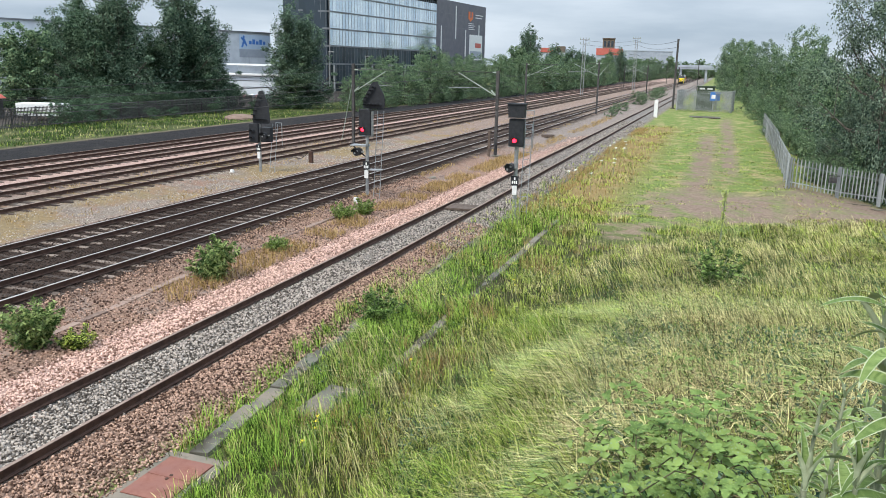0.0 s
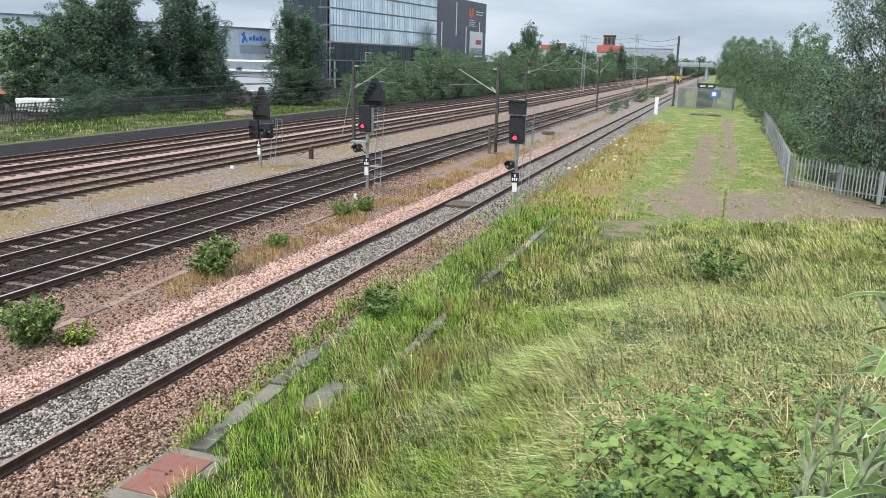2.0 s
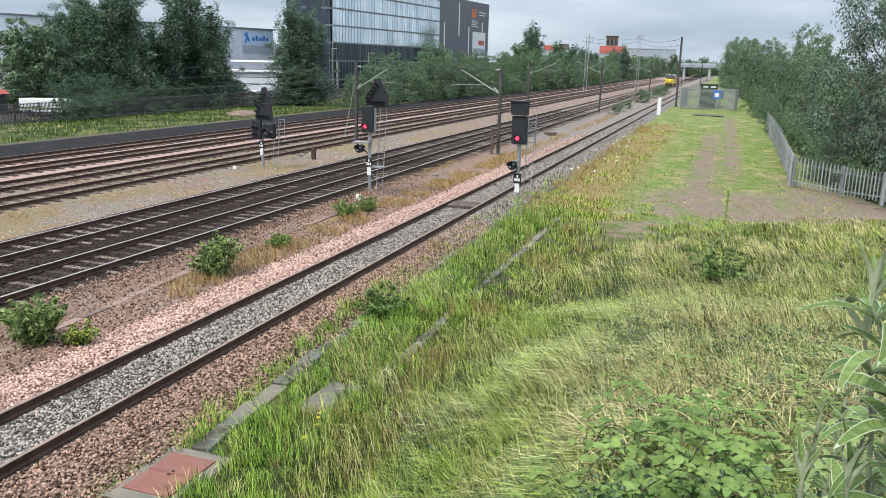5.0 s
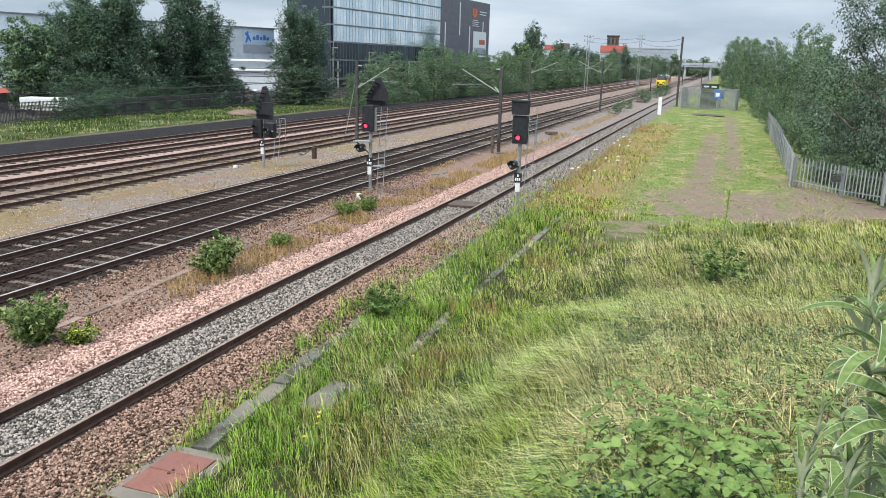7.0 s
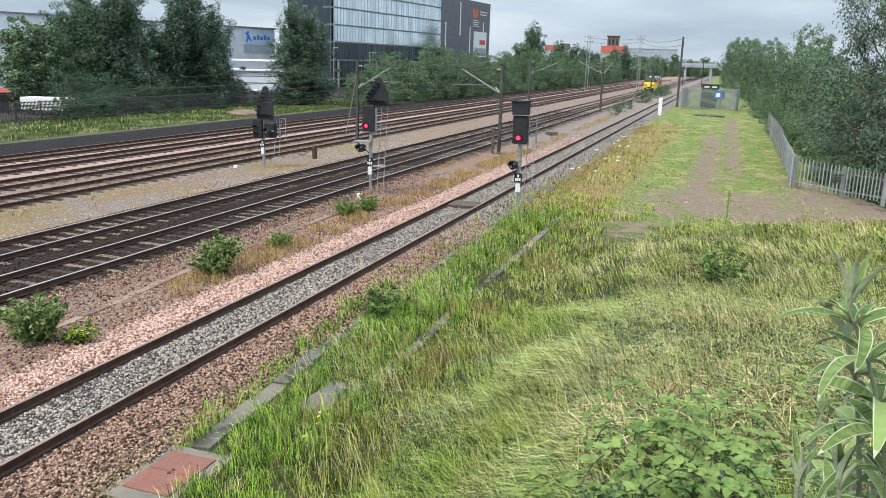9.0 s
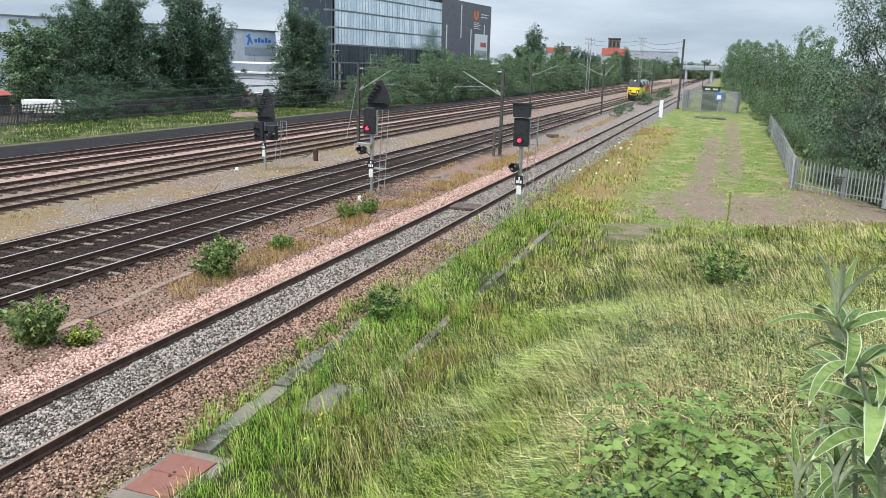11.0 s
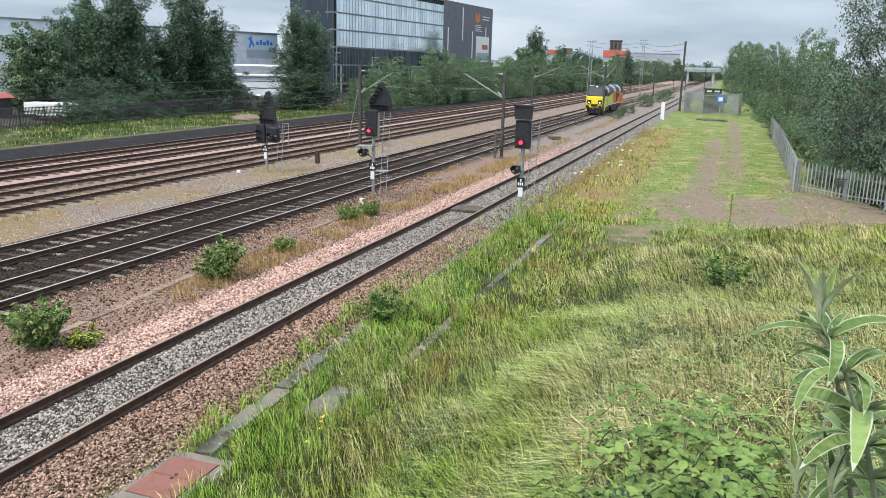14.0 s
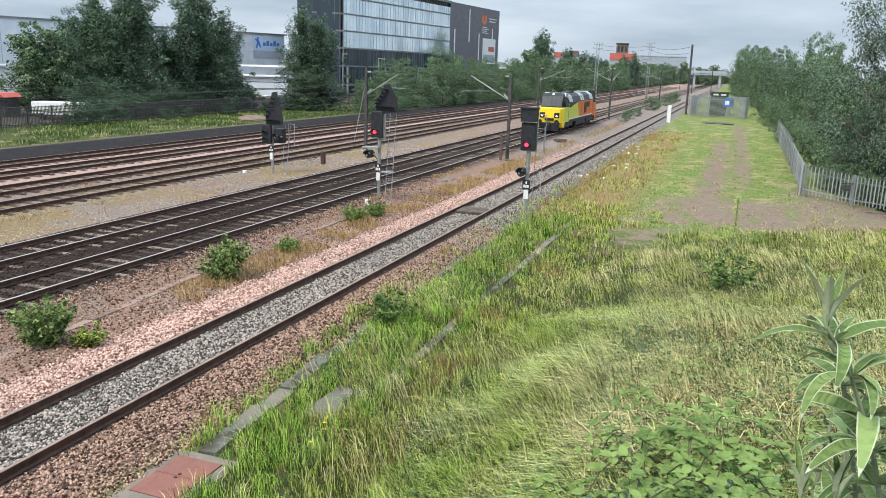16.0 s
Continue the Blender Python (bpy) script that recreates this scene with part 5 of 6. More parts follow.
# ---- locomotive; local origin under the leading buffer, y towards its tail ----
def locomotive():
    yel = material("loco_yellow", (0.78, 0.56, 0.025), (0.85, 0.63, 0.04), 2, 0.35, bump=0.02)
    lime = material("loco_lime", (0.45, 0.50, 0.06), (0.56, 0.60, 0.10), 2, 0.4, bump=0.02)
    ora = material("loco_orange", (0.55, 0.115, 0.02), (0.68, 0.17, 0.035), 2, 0.4, bump=0.02)
    roof = material("loco_roof", (0.012, 0.014, 0.015), (0.03, 0.033, 0.033), 1.5, 0.5, bump=0.05)
    silver = material("loco_silver", (0.36, 0.38, 0.38), (0.5, 0.52, 0.52), 1.5, 0.4, 0.3, 0.02)
    wind = material("windscreen", (0.018, 0.022, 0.028), (0.035, 0.042, 0.05), 1, 0.4, 0.0, 0, spec=0.15)
    t = thing("locomotive", pose(MAIN_X, 80, 0), "yellow, lime and orange diesel locomotive running light", "locomotive")

    def cab(flip, lower, name):
        f = (lambda y: 21.4 - y) if flip else (lambda y: y)
        side = [(0.30, 0.95), (0.22, 1.5), (0.25, 2.32), (0.62, 2.45), (1.15, 2.45), (1.15, 0.95)]
        bm = prism(B(), [(f(a), b) for a, b in side], -1.31, 1.31, "x")
        for v in bm.verts:
            if (21.4 - v.co.y if flip else v.co.y) < .7:
                v.co.x *= .80
        c = part(name, bm, lower, t)
        part("cab_side", box(B(), -1.31, 1.31, min(f(1.15), f(3.6)), max(f(1.15), f(3.6)), .95, 2.45), ora if flip else lime, c, "painted cab side")
        top = [(0.62, 2.45), (1.25, 3.55), (1.75, 3.84), (3.6, 3.84), (3.6, 2.45)]
        bm = B()
        v = [[bm.verts.new((sx * (1.05 if a < .7 else 1.30 if b < 3 else 1.06 if a < 1.5 else 1.0 if a < 2 else 0.95), f(a), b)) for a, b in top] for sx in (-1, 1)]
        n = len(top)
        bm.faces.new(v[0]); bm.faces.new(v[1][::-1])
        for i in range(n):
            bm.faces.new((v[0][i], v[1][i], v[1][(i + 1) % n], v[0][(i + 1) % n]))
        bmesh.ops.recalc_face_normals(bm, faces=bm.faces)
        part("cab_roof", bm, roof, c, "black cab roof")
        bm = B()
        for sx0, sx1 in ((-.98, -.012), (.012, .98)):
            q = [(sx0, .66, 2.56), (sx1, .66, 2.56), (sx1 * .94, 1.16, 3.44), (sx0 * .94, 1.16, 3.44)]
            vs = [bm.verts.new((a, f(b - .035), c_)) for a, b, c_ in q] + [bm.verts.new((a, f(b + .05), c_)) for a, b, c_ in q]
            for fc in ((0, 1, 2, 3), (7, 6, 5, 4), (0, 4, 5, 1), (1, 5, 6, 2), (2, 6, 7, 3), (3, 7, 4, 0)):
                bm.faces.new([vs[i] for i in fc])
        bmesh.ops.recalc_face_normals(bm, faces=bm.faces)
        part("windscreen", bm, wind, c, "raked grey windscreen")
        for s in (-1, 1):
            part("side_window", box(B(), min(s * 1.25, s * 1.31), max(s * 1.25, s * 1.31), min(f(1.7), f(2.6)), max(f(1.7), f(2.6)), 2.55, 3.15), wind, c)
            part("light_cluster", box(B(), s * .74 - .26, s * .74 + .26, min(f(.16), f(.3)), max(f(.16), f(.3)), 1.45, 1.95, .02), M["black"], c)
            lamp_ob = part("headlight", rod(B(), (s * .74, f(.14), 1.62), (s * .74, f(.2), 1.62), .08, n=14), M["head_lamp"] if not flip else M["steel"], c, "round lit headlight")
            part("buffer", rod(rod(B(), (s * .86, f(-.35), 1.05), (s * .86, f(-.3), 1.05), .24, n=16), (s * .86, f(-.3), 1.05), (s * .86, f(.4), 1.05), .1, n=10), M["black"], t)
            part("corner_skirt", prism(B(), [(f(.75), .45), (f(1.5), .45), (f(1.8), .95), (f(.75), .95)], min(s * .95, s * 1.27), max(s * .95, s * 1.27), "x"), lower, c)
        part("top_light", rod(B(), (0, f(1.45), 3.72), (0, f(1.6), 3.78), .08, n=14), M["head_lamp"] if not flip else M["steel"], c, "high marker light")
        part("grille", box(B(), -.45, .45, min(f(.17), f(.3)), max(f(.17), f(.3)), 1.15, 1.4), M["black"], c)
        part("plough", prism(B(), [(-.98, .18), (.98, .18), (1.03, .95), (-1.03, .95)], min(f(.1), f(.5)), max(f(.1), f(.5))), M["black"], t, "black snow plough")
        part("coupling", box(B(), -.12, .12, min(f(-.25), f(.1)), max(f(-.25), f(.1)), .7, 1.0), M["steel_old"], t)

    cab(False, yel, "cab")
    cab(True, ora, "rear_cab")
    # engine room sides: lime then orange, meeting on a slant
    def sides(name, y0a, y0b, y1a, y1b, mat):
        bm = B()
        for s in (-1, 1):
            q = [(y0a, 1.2), (y1a, 1.2), (y1b, 2.85), (y0b, 2.85)]
            prism(bm, q, min(s * .9, s * 1.29), max(s * .9, s * 1.29), "x")
        return part(name, bm, mat, t)
    sides("side_panel", 3.6, 3.6, 9.6, 8.0, lime)
    sides("side_panel", 9.6, 8.0, 17.8, 17.8, ora)
    part("hood_roof", prism(B(), [(-1.29, 2.85), (1.29, 2.85), (1.05, 3.45), (.6, 3.75), (-.6, 3.75), (-1.05, 3.45)], 3.6, 17.8), roof, t, "black engine room roof")
    for y0, y1 in ((3.62, 5.4), (10.2, 10.9), (11.3, 12.0), (15.9, 17.75)):
        part("roof_panel", prism(B(), [(-1.30, 2.95), (1.30, 2.95), (1.08, 3.5), (.6, 3.81), (-.6, 3.81), (-1.08, 3.5)], y0, y1), silver, t, "silver-grey roof panel")
    for y, z0, m_ in ((10.5, 1.6, ora), (12.3, 1.5, roof), (14.1, 2.1, roof), (16.0, 1.6, ora)):
        lv = part("louvre", box(B(), -1.31, 1.31, y, y + 1.5, z0, 2.72), m_, t, "slatted engine room grille")
        for k in range(5):
            zz = z0 + .1 + k * (2.62 - z0) / 5
            part("slat", box(B(), -1.335, 1.335, y + .06, y + 1.44, zz, zz + .06), m_, lv)
    bm = B()
    for s in (-1, 1):
        prism(bm, [(3.62, 2.3), (8.6, 2.86), (3.62, 2.86)], min(s * 1.2, s * 1.298), max(s * 1.2, s * 1.298), "x")
    part("side_wedge", bm, roof, t, "black slanting upper side panel")
    bm = B()
    for s in (-1, 1):
        prism(bm, [(2.1, 3.5), (3.62, 3.35), (3.62, 3.87), (2.4, 3.87)], min(s * .72, s * 1.12), max(s * .72, s * 1.12), "x")
    part("cab_shoulder", bm, silver, t, "silver-grey panel behind the cab windows")
    for k in range(6):
        part("roof_fan", rod(B(), (0, 6.2 + k * .8, 3.8), (0, 6.2 + k * .8, 3.9), .36, n=16), roof, t)
    part("sole_bar", box(B(), -1.27, 1.27, 3.6, 17.8, .82, 1.2), M["black"], t)
    part("lower_stripe", box(B(), -1.30, 1.30, 3.6, 17.8, 1.13, 1.24), M["white"], t, "pale stripe along the sole bar")
    part("fuel_tank", box(B(), -1.25, 1.25, 7.9, 13.4, .32, .82, .06), M["black"], t)
    for yb in (4.1, 17.3):
        b = part("bogie", box(B(), -1.15, 1.15, yb - 2.5, yb + 2.5, .42, .82, .04), M["steel_old"], t, "dark bogie frame")
        for k in (-1.85, 0, 1.85):
            for s in (-.75, .75):
                w = part("wheel", rod(B(), (s - .065, yb + k, .53), (s + .065, yb + k, .53), .53, n=24), M["steel_old"], b)
                part("axle_box", box(B(), min(s * 1.15, s * 1.5), max(s * 1.15, s * 1.5), yb + k - .2, yb + k + .2, .38, .72, .03), M["black"], b)
    for s in (-1, 1):
        for y in (3.2, 18.2):
            part("handrail", rod(B(), (s * 1.34, y, 1.1), (s * 1.34, y, 2.3), .02, n=6), M["steel"], t)
    return t


loco = locomotive()


# ---- grass and weeds ----
def value_noise(x, y, cell, seed):
    rng = np.random.default_rng(seed)
    g = rng.uniform(0, 1, (64, 64))
    fx, fy = x / cell, y / cell
    ix, iy = np.floor(fx).astype(int), np.floor(fy).astype(int)
    tx, ty = fx - ix, fy - iy
    tx, ty = tx * tx * (3 - 2 * tx), ty * ty * (3 - 2 * ty)
    at = lambda i, j: g[i % 64, j % 64]
    return (at(ix, iy) * (1 - tx) + at(ix + 1, iy) * tx) * (1 - ty) + (at(ix, iy + 1) * (1 - tx) + at(ix + 1, iy + 1) * tx) * ty


def clear_of_things(p):
    """Away from the chamber cover, slab, trough and kerb."""
    x, y = p[:, 0], p[:, 1]
    k = ~((np.abs(x + 7.62) < .52) & (np.abs(y - 9.28) < .72))
    k &= ~((np.abs(x + 6.62) < .28) & (np.abs(y - 12.65) < .68))
    k &= ~((np.abs(x + 6.14) < .14) & (y > 15.5) & (y < 33) & (value_noise(x, y, 1.4, 79) > .3))
    tx = np.interp(y, [10, 14, 18, 31, 42, 60], [-7.66, -7.92, -8.2, -8.45, -8.2, -8.1])
    k &= ~((np.abs(x - tx) < .17) & (y > 9.8) & (value_noise(x, y, 1.1, 80) > .25))
    k &= x > tx - .3 - .3 * value_noise(x, y, .8, 81)
    # worn path and bare patches
    k &= ~((x > -2.6) & (x < 3.8) & (y > 36) & (y < 45.5) & (value_noise(x, y, 1.3, 77) < .75))
    k &= ~((x > -1.7) & (x < 0.0) & (y > 42) & (y < 84) & (value_noise(x, y, 1.3, 77) < .6))
    k &= ~((x > .4) & (x < 1.5) & (y > 58) & (y < 96) & (value_noise(x, y, 1.3, 76) < .6))
    k &= ~((x > -4.3) & (x < -1.4) & (y > 28) & (y < 41) & (value_noise(x, y, 1.1, 78) < .55))
    return k


def sow(rng, n, phi0, phi1, u0, u1):
    phi = np.radians(rng.uniform(phi0, phi1, n))
    u = u0 + (u1 - u0) * rng.uniform(0, 1, n)
    p = np.stack([u * np.sin(phi), u * np.cos(phi)], 1)
    return p[clear_of_things(p)]


def lifted(rng, q, a, b):
    """Points a to b above the ground, caught up in the grass."""
    p = on_ground(q)
    p[:, 2] += rng.uniform(a, b, len(p))
    return p


GRASSES = ("grass_green", "grass_blue", "grass_straw", "grass_rust", "grass_deep", "grass_lush")
GRASS_LABEL = ("upright fresh green meadow grass", "long blue-green grass bent by wind", "long pale straw-coloured grass lying over", "dry rust-brown grass in seed", "dense deep green grass underneath", "lush bright green grass beside the trough")


def meadow():
    """Grass in tussocks: each one has a kind, a height and a way it has been blown."""
    rng = np.random.default_rng(10)
    c = np.concatenate([sow(rng, 3600, -42, 14, 3.2, 10), sow(rng, 4600, -40, 14, 8, 20), sow(rng, 4600, -28, 14, 18, 40), sow(rng, 5200, -14, 8, 34, 95)])
    x, y = c[:, 0], c[:, 1]
    n = len(c)
    u, phi = np.hypot(x, y), np.degrees(np.arctan2(x, y))
    inbank = u < np.interp(phi, TOE_PHI, TOE_U) * 0.92
    field = ~inbank & (y > 34)
    n1, n2 = value_noise(x, y, 1.9, 1), value_noise(x, y, 0.8, 2)
    mix = n1 * .65 + n2 * .35
    r = rng.uniform(0, 1, n)
    kind = np.where(rng.uniform(0, 1, n) < .55, 1, 0)
    kind = np.where(inbank & (r < np.clip((mix - .44) * 2.4, .08, .62)) & (phi > -24), 2, kind)
    kind = np.where(inbank & (u > 19) & (kind == 1), 0, kind)
    kind = np.where(inbank & (u > 20) & (rng.uniform(0, 1, n) < .52), 2, kind)
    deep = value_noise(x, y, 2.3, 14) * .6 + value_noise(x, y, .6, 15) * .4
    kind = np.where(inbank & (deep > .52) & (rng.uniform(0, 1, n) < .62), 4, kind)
    kind = np.where(~inbank, 0, kind)
    kind = np.where(~inbank & ~field & (rng.uniform(0, 1, n) < .22), 4, kind)
    kind = np.where(~inbank & (r < np.clip((mix - .5) * 1.8, .04, .45)), 3, kind)
    kind = np.where(~inbank & (r > .88), 2, kind)
    kind = np.where(field & (x < -4.6 + 1.6 * (n1 - .5)) & (r < .24), 3, kind)
    kind = np.where(inbank & (phi > -7) & (u < 15) & (rng.uniform(0, 1, n) < -.12 + .75 * value_noise(x, y, 1.3, 21)), 2, kind)
    lush = (x < -5.9 + .5 * n2) & (x > -8.6) & (y < 34)
    kind = np.where(lush & (rng.uniform(0, 1, n) < .72), 5, kind)
    kind = np.where(inbank & (phi < -9) & (kind == 1) & (n1 > .45), 5, kind)
    hgt = np.where(inbank, .58, .36) * (.40 + 1.05 * n1) * rng.uniform(.75, 1.25, n)
    hgt = np.where(field, .085 * rng.uniform(.5, 1.4, n) * np.where(x < -4.6, 2.6, 1), hgt)
    hgt = np.where((phi > -7) & (u < 14), hgt * .75, hgt)
    hgt = np.where(u < 12, hgt * (.30 + .058 * u), hgt)
    hgt = np.where(inbank & (u > 18), hgt * .75, hgt)
    edge = np.abs(x - np.interp(y, [10, 14, 18, 31, 42, 60], [-7.66, -7.92, -8.2, -8.45, -8.2, -8.1]))
    hgt = np.where((edge < .55) & (y > 9) & (y < 34), hgt * (.35 + edge), hgt)
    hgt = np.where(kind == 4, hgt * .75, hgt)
    wind = np.where(inbank[:, None], np.array([-.5, -.2]), np.array([-.1, -.05]))
    wind = np.where(((phi > -9) & inbank)[:, None], wind * 1.25, wind)
    turned = (value_noise(x, y, 2.2, 24) - .5) * 2.4
    wind = np.stack([wind[:, 0] * np.cos(turned) - wind[:, 1] * np.sin(turned), wind[:, 0] * np.sin(turned) + wind[:, 1] * np.cos(turned)], 1)
    blow = wind * (.5 + 1.5 * value_noise(x, y, 1.6, 4))[:, None] + rng.normal(0, .2, (n, 2))
    per = np.where(u < 10, 24, np.where(u < 20, 22, np.where(u < 40, 18, 11)))
    spread = np.where(u < 20, .085, np.where(u < 40, .14, .2))
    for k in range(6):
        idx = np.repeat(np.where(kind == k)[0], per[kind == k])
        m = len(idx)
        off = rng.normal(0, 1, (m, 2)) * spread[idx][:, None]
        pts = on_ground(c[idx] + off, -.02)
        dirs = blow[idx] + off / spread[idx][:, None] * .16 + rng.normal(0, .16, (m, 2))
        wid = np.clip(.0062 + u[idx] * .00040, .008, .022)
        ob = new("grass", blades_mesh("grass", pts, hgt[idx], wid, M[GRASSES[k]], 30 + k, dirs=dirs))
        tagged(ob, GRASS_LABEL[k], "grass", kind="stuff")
    # seed heads standing above the rest
    q = np.concatenate([sow(rng, 2600, -30, 13, 7.5, 16), sow(rng, 2600, -24, 13, 14, 36)])
    ob = new("grass", blades_mesh("grass", on_ground(q, .0), .8, .007, M["grass_straw"], 49, .25, (-.25, -.1)))
    tagged(ob, "thin pale seed stalks above the grass", "grass", kind="stuff")
    q = sow(rng, 15000, -27, 12, 6.8, 24)
    q = q[value_noise(q[:, 0], q[:, 1], 1.5, 18) * .7 + value_noise(q[:, 0], q[:, 1], .5, 17) * .3 > .5]
    sweep = np.array([-.75, -.3]) * (.5 + value_noise(q[:, 0], q[:, 1], 1.8, 16))[:, None] + rng.normal(0, .22, (len(q), 2))
    ob = new("grass", blades_mesh("grass", on_ground(q, .0), .62 * np.clip(.35 + np.hypot(q[:, 0], q[:, 1]) * .05, 0, 1), .010, M["grass_straw"], 47, dirs=sweep))
    tagged(ob, "silvery seed stalks swept over by wind", "grass", kind="stuff")
    q = sow(rng, 6000, -9, 14, 3.5, 15)
    q = q[value_noise(q[:, 0], q[:, 1], 1.4, 19) > .42]
    ob = new("grass", blades_mesh("grass", lifted(rng, q, .05, .30), .24, .009, M["grass_litter"], 48, 1.3, (-.4, -.1)))
    tagged(ob, "brown dead stems matted on the bank", "grass", kind="stuff")
    # flattened dead grass low on the bank
    q = sow(rng, 4500, -9, 14, 5.2, 15)
    q = q[value_noise(q[:, 0], q[:, 1], 1.1, 9) > .3]
    ob = new("grass", blades_mesh("grass", lifted(rng, q, .04, .26), .30, .009, M["grass_straw"], 50, 1.1, (-.4, -.1)))
    tagged(ob, "flattened dead straw litter on the bank", "grass", kind="stuff")
    # dry grass strip between the tracks and the far verge
    q = np.concatenate([flat_points(rng, 9000, -14.6, -13.1, 17, 60), flat_points(rng, 2500, -14.4, -13.2, 60, 110), flat_points(rng, 5000, -8.3, -7.2, 33, 90)])
    q = q[value_noise(q[:, 0], q[:, 1], 1.2, 5) > .38]
    ob = new("grass", blades_mesh("grass", on_ground(q, -.02), .32, .022, M["grass_rust"], 51, .4, (0, 0)))
    tagged(ob, "thin dry brown grass between the tracks", "grass", kind="stuff")
    # rank grass on the verge beyond the yard
    for key, seed, m, h0 in (("grass_green", 55, 3500, .28), ("grass_straw", 56, 1500, .32), ("grass_deep", 57, 22000, .30)):
        q = np.concatenate([flat_points(rng, m, -62, -47.6, 40, 92), flat_points(rng, m // 3, -57, -46.5, 92, 150)])
        q = q[(value_noise(q[:, 0], q[:, 1], 2.6, seed) > .35) & (q[:, 0] < -48.2 + 1.4 * value_noise(q[:, 0], q[:, 1], 2.0, 58))]
        ob = new("grass", blades_mesh("grass", on_ground(q, -.02), h0 * (.5 + .9 * value_noise(q[:, 0], q[:, 1], 3.1, 59)), .032, M[key], seed, .4, (0, 0)))
        tagged(ob, "rank uncut grass on the far verge", "grass", kind="stuff")
    # thin tufts on the sandy strips of the yard
    q = np.concatenate([flat_points(rng, 7000, -26.4, -23.0, 20, 110), flat_points(rng, 5000, -30.4, -28.2, 24, 110), flat_points(rng, 3000, -16.2, -15.6, 20, 90)])
    q = q[value_noise(q[:, 0], q[:, 1], 1.7, 60) * .6 + value_noise(q[:, 0], q[:, 1], .6, 61) * .4 > .6]
    ob = new("grass", blades_mesh("grass", on_ground(q, -.02), .16, .03, M["grass_rust"], 62, .6, (0, 0)))
    tagged(ob, "sparse dry tufts between the sidings", "grass", kind="stuff")
    # small leafy weeds through the grass of the bank
    for key, seed, n, thr in (("leaf_fresh", 91, 26000, .52), ("leaf_dark", 92, 26000, .52), ("leaf_lime", 93, 14000, .58)):
        q = np.concatenate([sow(rng, n, -22, 14, 3.6, 13), sow(rng, n // 2, -30, 12, 12, 26)])
        q = q[(value_noise(q[:, 0], q[:, 1], .9, seed) * .55 + value_noise(q[:, 0], q[:, 1], .3, seed + 9) * .45) > thr]
        pts = on_ground(q, .0)
        pts[:, 2] += rng.uniform(.06, .42, len(pts)) * np.clip(np.hypot(q[:, 0], q[:, 1]) / 9, .55, 1.1)
        ob = new("weeds", leaf_mesh("weeds", pts, .05, M[key], seed, .6, .55))
        tagged(ob, {"leaf_fresh": "small fresh green weeds among grass", "leaf_dark": "dark green creeping weeds among grass", "leaf_lime": "pale lime weeds among dry grass"}[key], "weeds", kind="stuff")


meadow()


def weed_bush(x, y, h, r, mat, seed, leaves, leaf, label, category="shrub"):
    """Stems fanning from one root, leaves along them."""
    rng = np.random.default_rng(seed)
    z = float(bank(x, y))
    t = thing("bush", pose(x, y, z - .03), label, category)
    bm, pts = B(), []
    ns = 34
    for k in range(ns):
        a, e = rng.uniform(0, 2 * math.pi), rng.uniform(.1, 1) ** .6
        tip = Vector((math.cos(a) * r * e, math.sin(a) * r * e, h * rng.uniform(.45, 1.2) * (1.1 - .45 * e)))
        mid = Vector((tip.x * .5, tip.y * .5, tip.z * .6))
        rod(bm, (0, 0, 0), mid, .012, .009, 5); rod(bm, mid, tip, .009, .004, 5)
        m = leaves // ns
        f = rng.uniform(.15, 1, m)[:, None]
        base = np.where(f < .5, np.array(mid) * f * 2, np.array(mid) + (np.array(tip) - np.array(mid)) * (f - .5) * 2)
        pts.append(base + rng.normal(0, r * .17, (m, 3)) * (1.15 - f) * np.array([1, 1, .7]))
    part("stems", bm, M["stem"], t)
    pts = np.concatenate(pts); pts = pts[pts[:, 2] > .02]
    ob = new("foliage", leaf_mesh("foliage", pts, leaf, mat, seed, .5, .3)); ob.parent = t
    return t


weed_bush(-13.84, 19.4, 1.35, .85, M["leaf_bush"], 61, 3000, .16, "leafy green bush growing in the ballast")
weed_bush(-14.14, 12.95, 1.15, .85, M["leaf_bush"], 62, 2600, .15, "leafy green bush growing beside the trough")
weed_bush(-13.2, 13.3, .55, .5, M["grass_green"], 63, 1600, .08, "small yellow-green weed beside the bush")
weed_bush(-14.5, 29.5, .75, .7, M["leaf_lime"], 64, 2200, .1, "pale green weed among dry grass")
weed_bush(-14.3, 31, .8, .6, M["leaf_lime"], 65, 2000, .1, "pale green weed among dry grass")
weed_bush(-14.1, 23.5, .5, .6, M["leaf_lime"], 66, 1600, .1, "low pale green weed in dry grass")
weed_bush(-7.7, 17.6, .95, .75, M["leaf_fresh"], 67, 2600, .12, "dark green nettle clump at the edge of stones")
weed_bush(0.35, 21.6, 1.35, .85, M["leaf_fresh"], 68, 900, .17, "dark green dock clump in long grass")
weed_bush(-1.0, 12.2, .8, .35, M["leaf_fresh"], 69, 500, .06, "dark dead weed stalks in grass", "weeds")
weed_bush(-1.25, 10.8, .75, .4, M["leaf_fresh"], 70, 500, .06, "dark dead weed stalks in grass", "weeds")


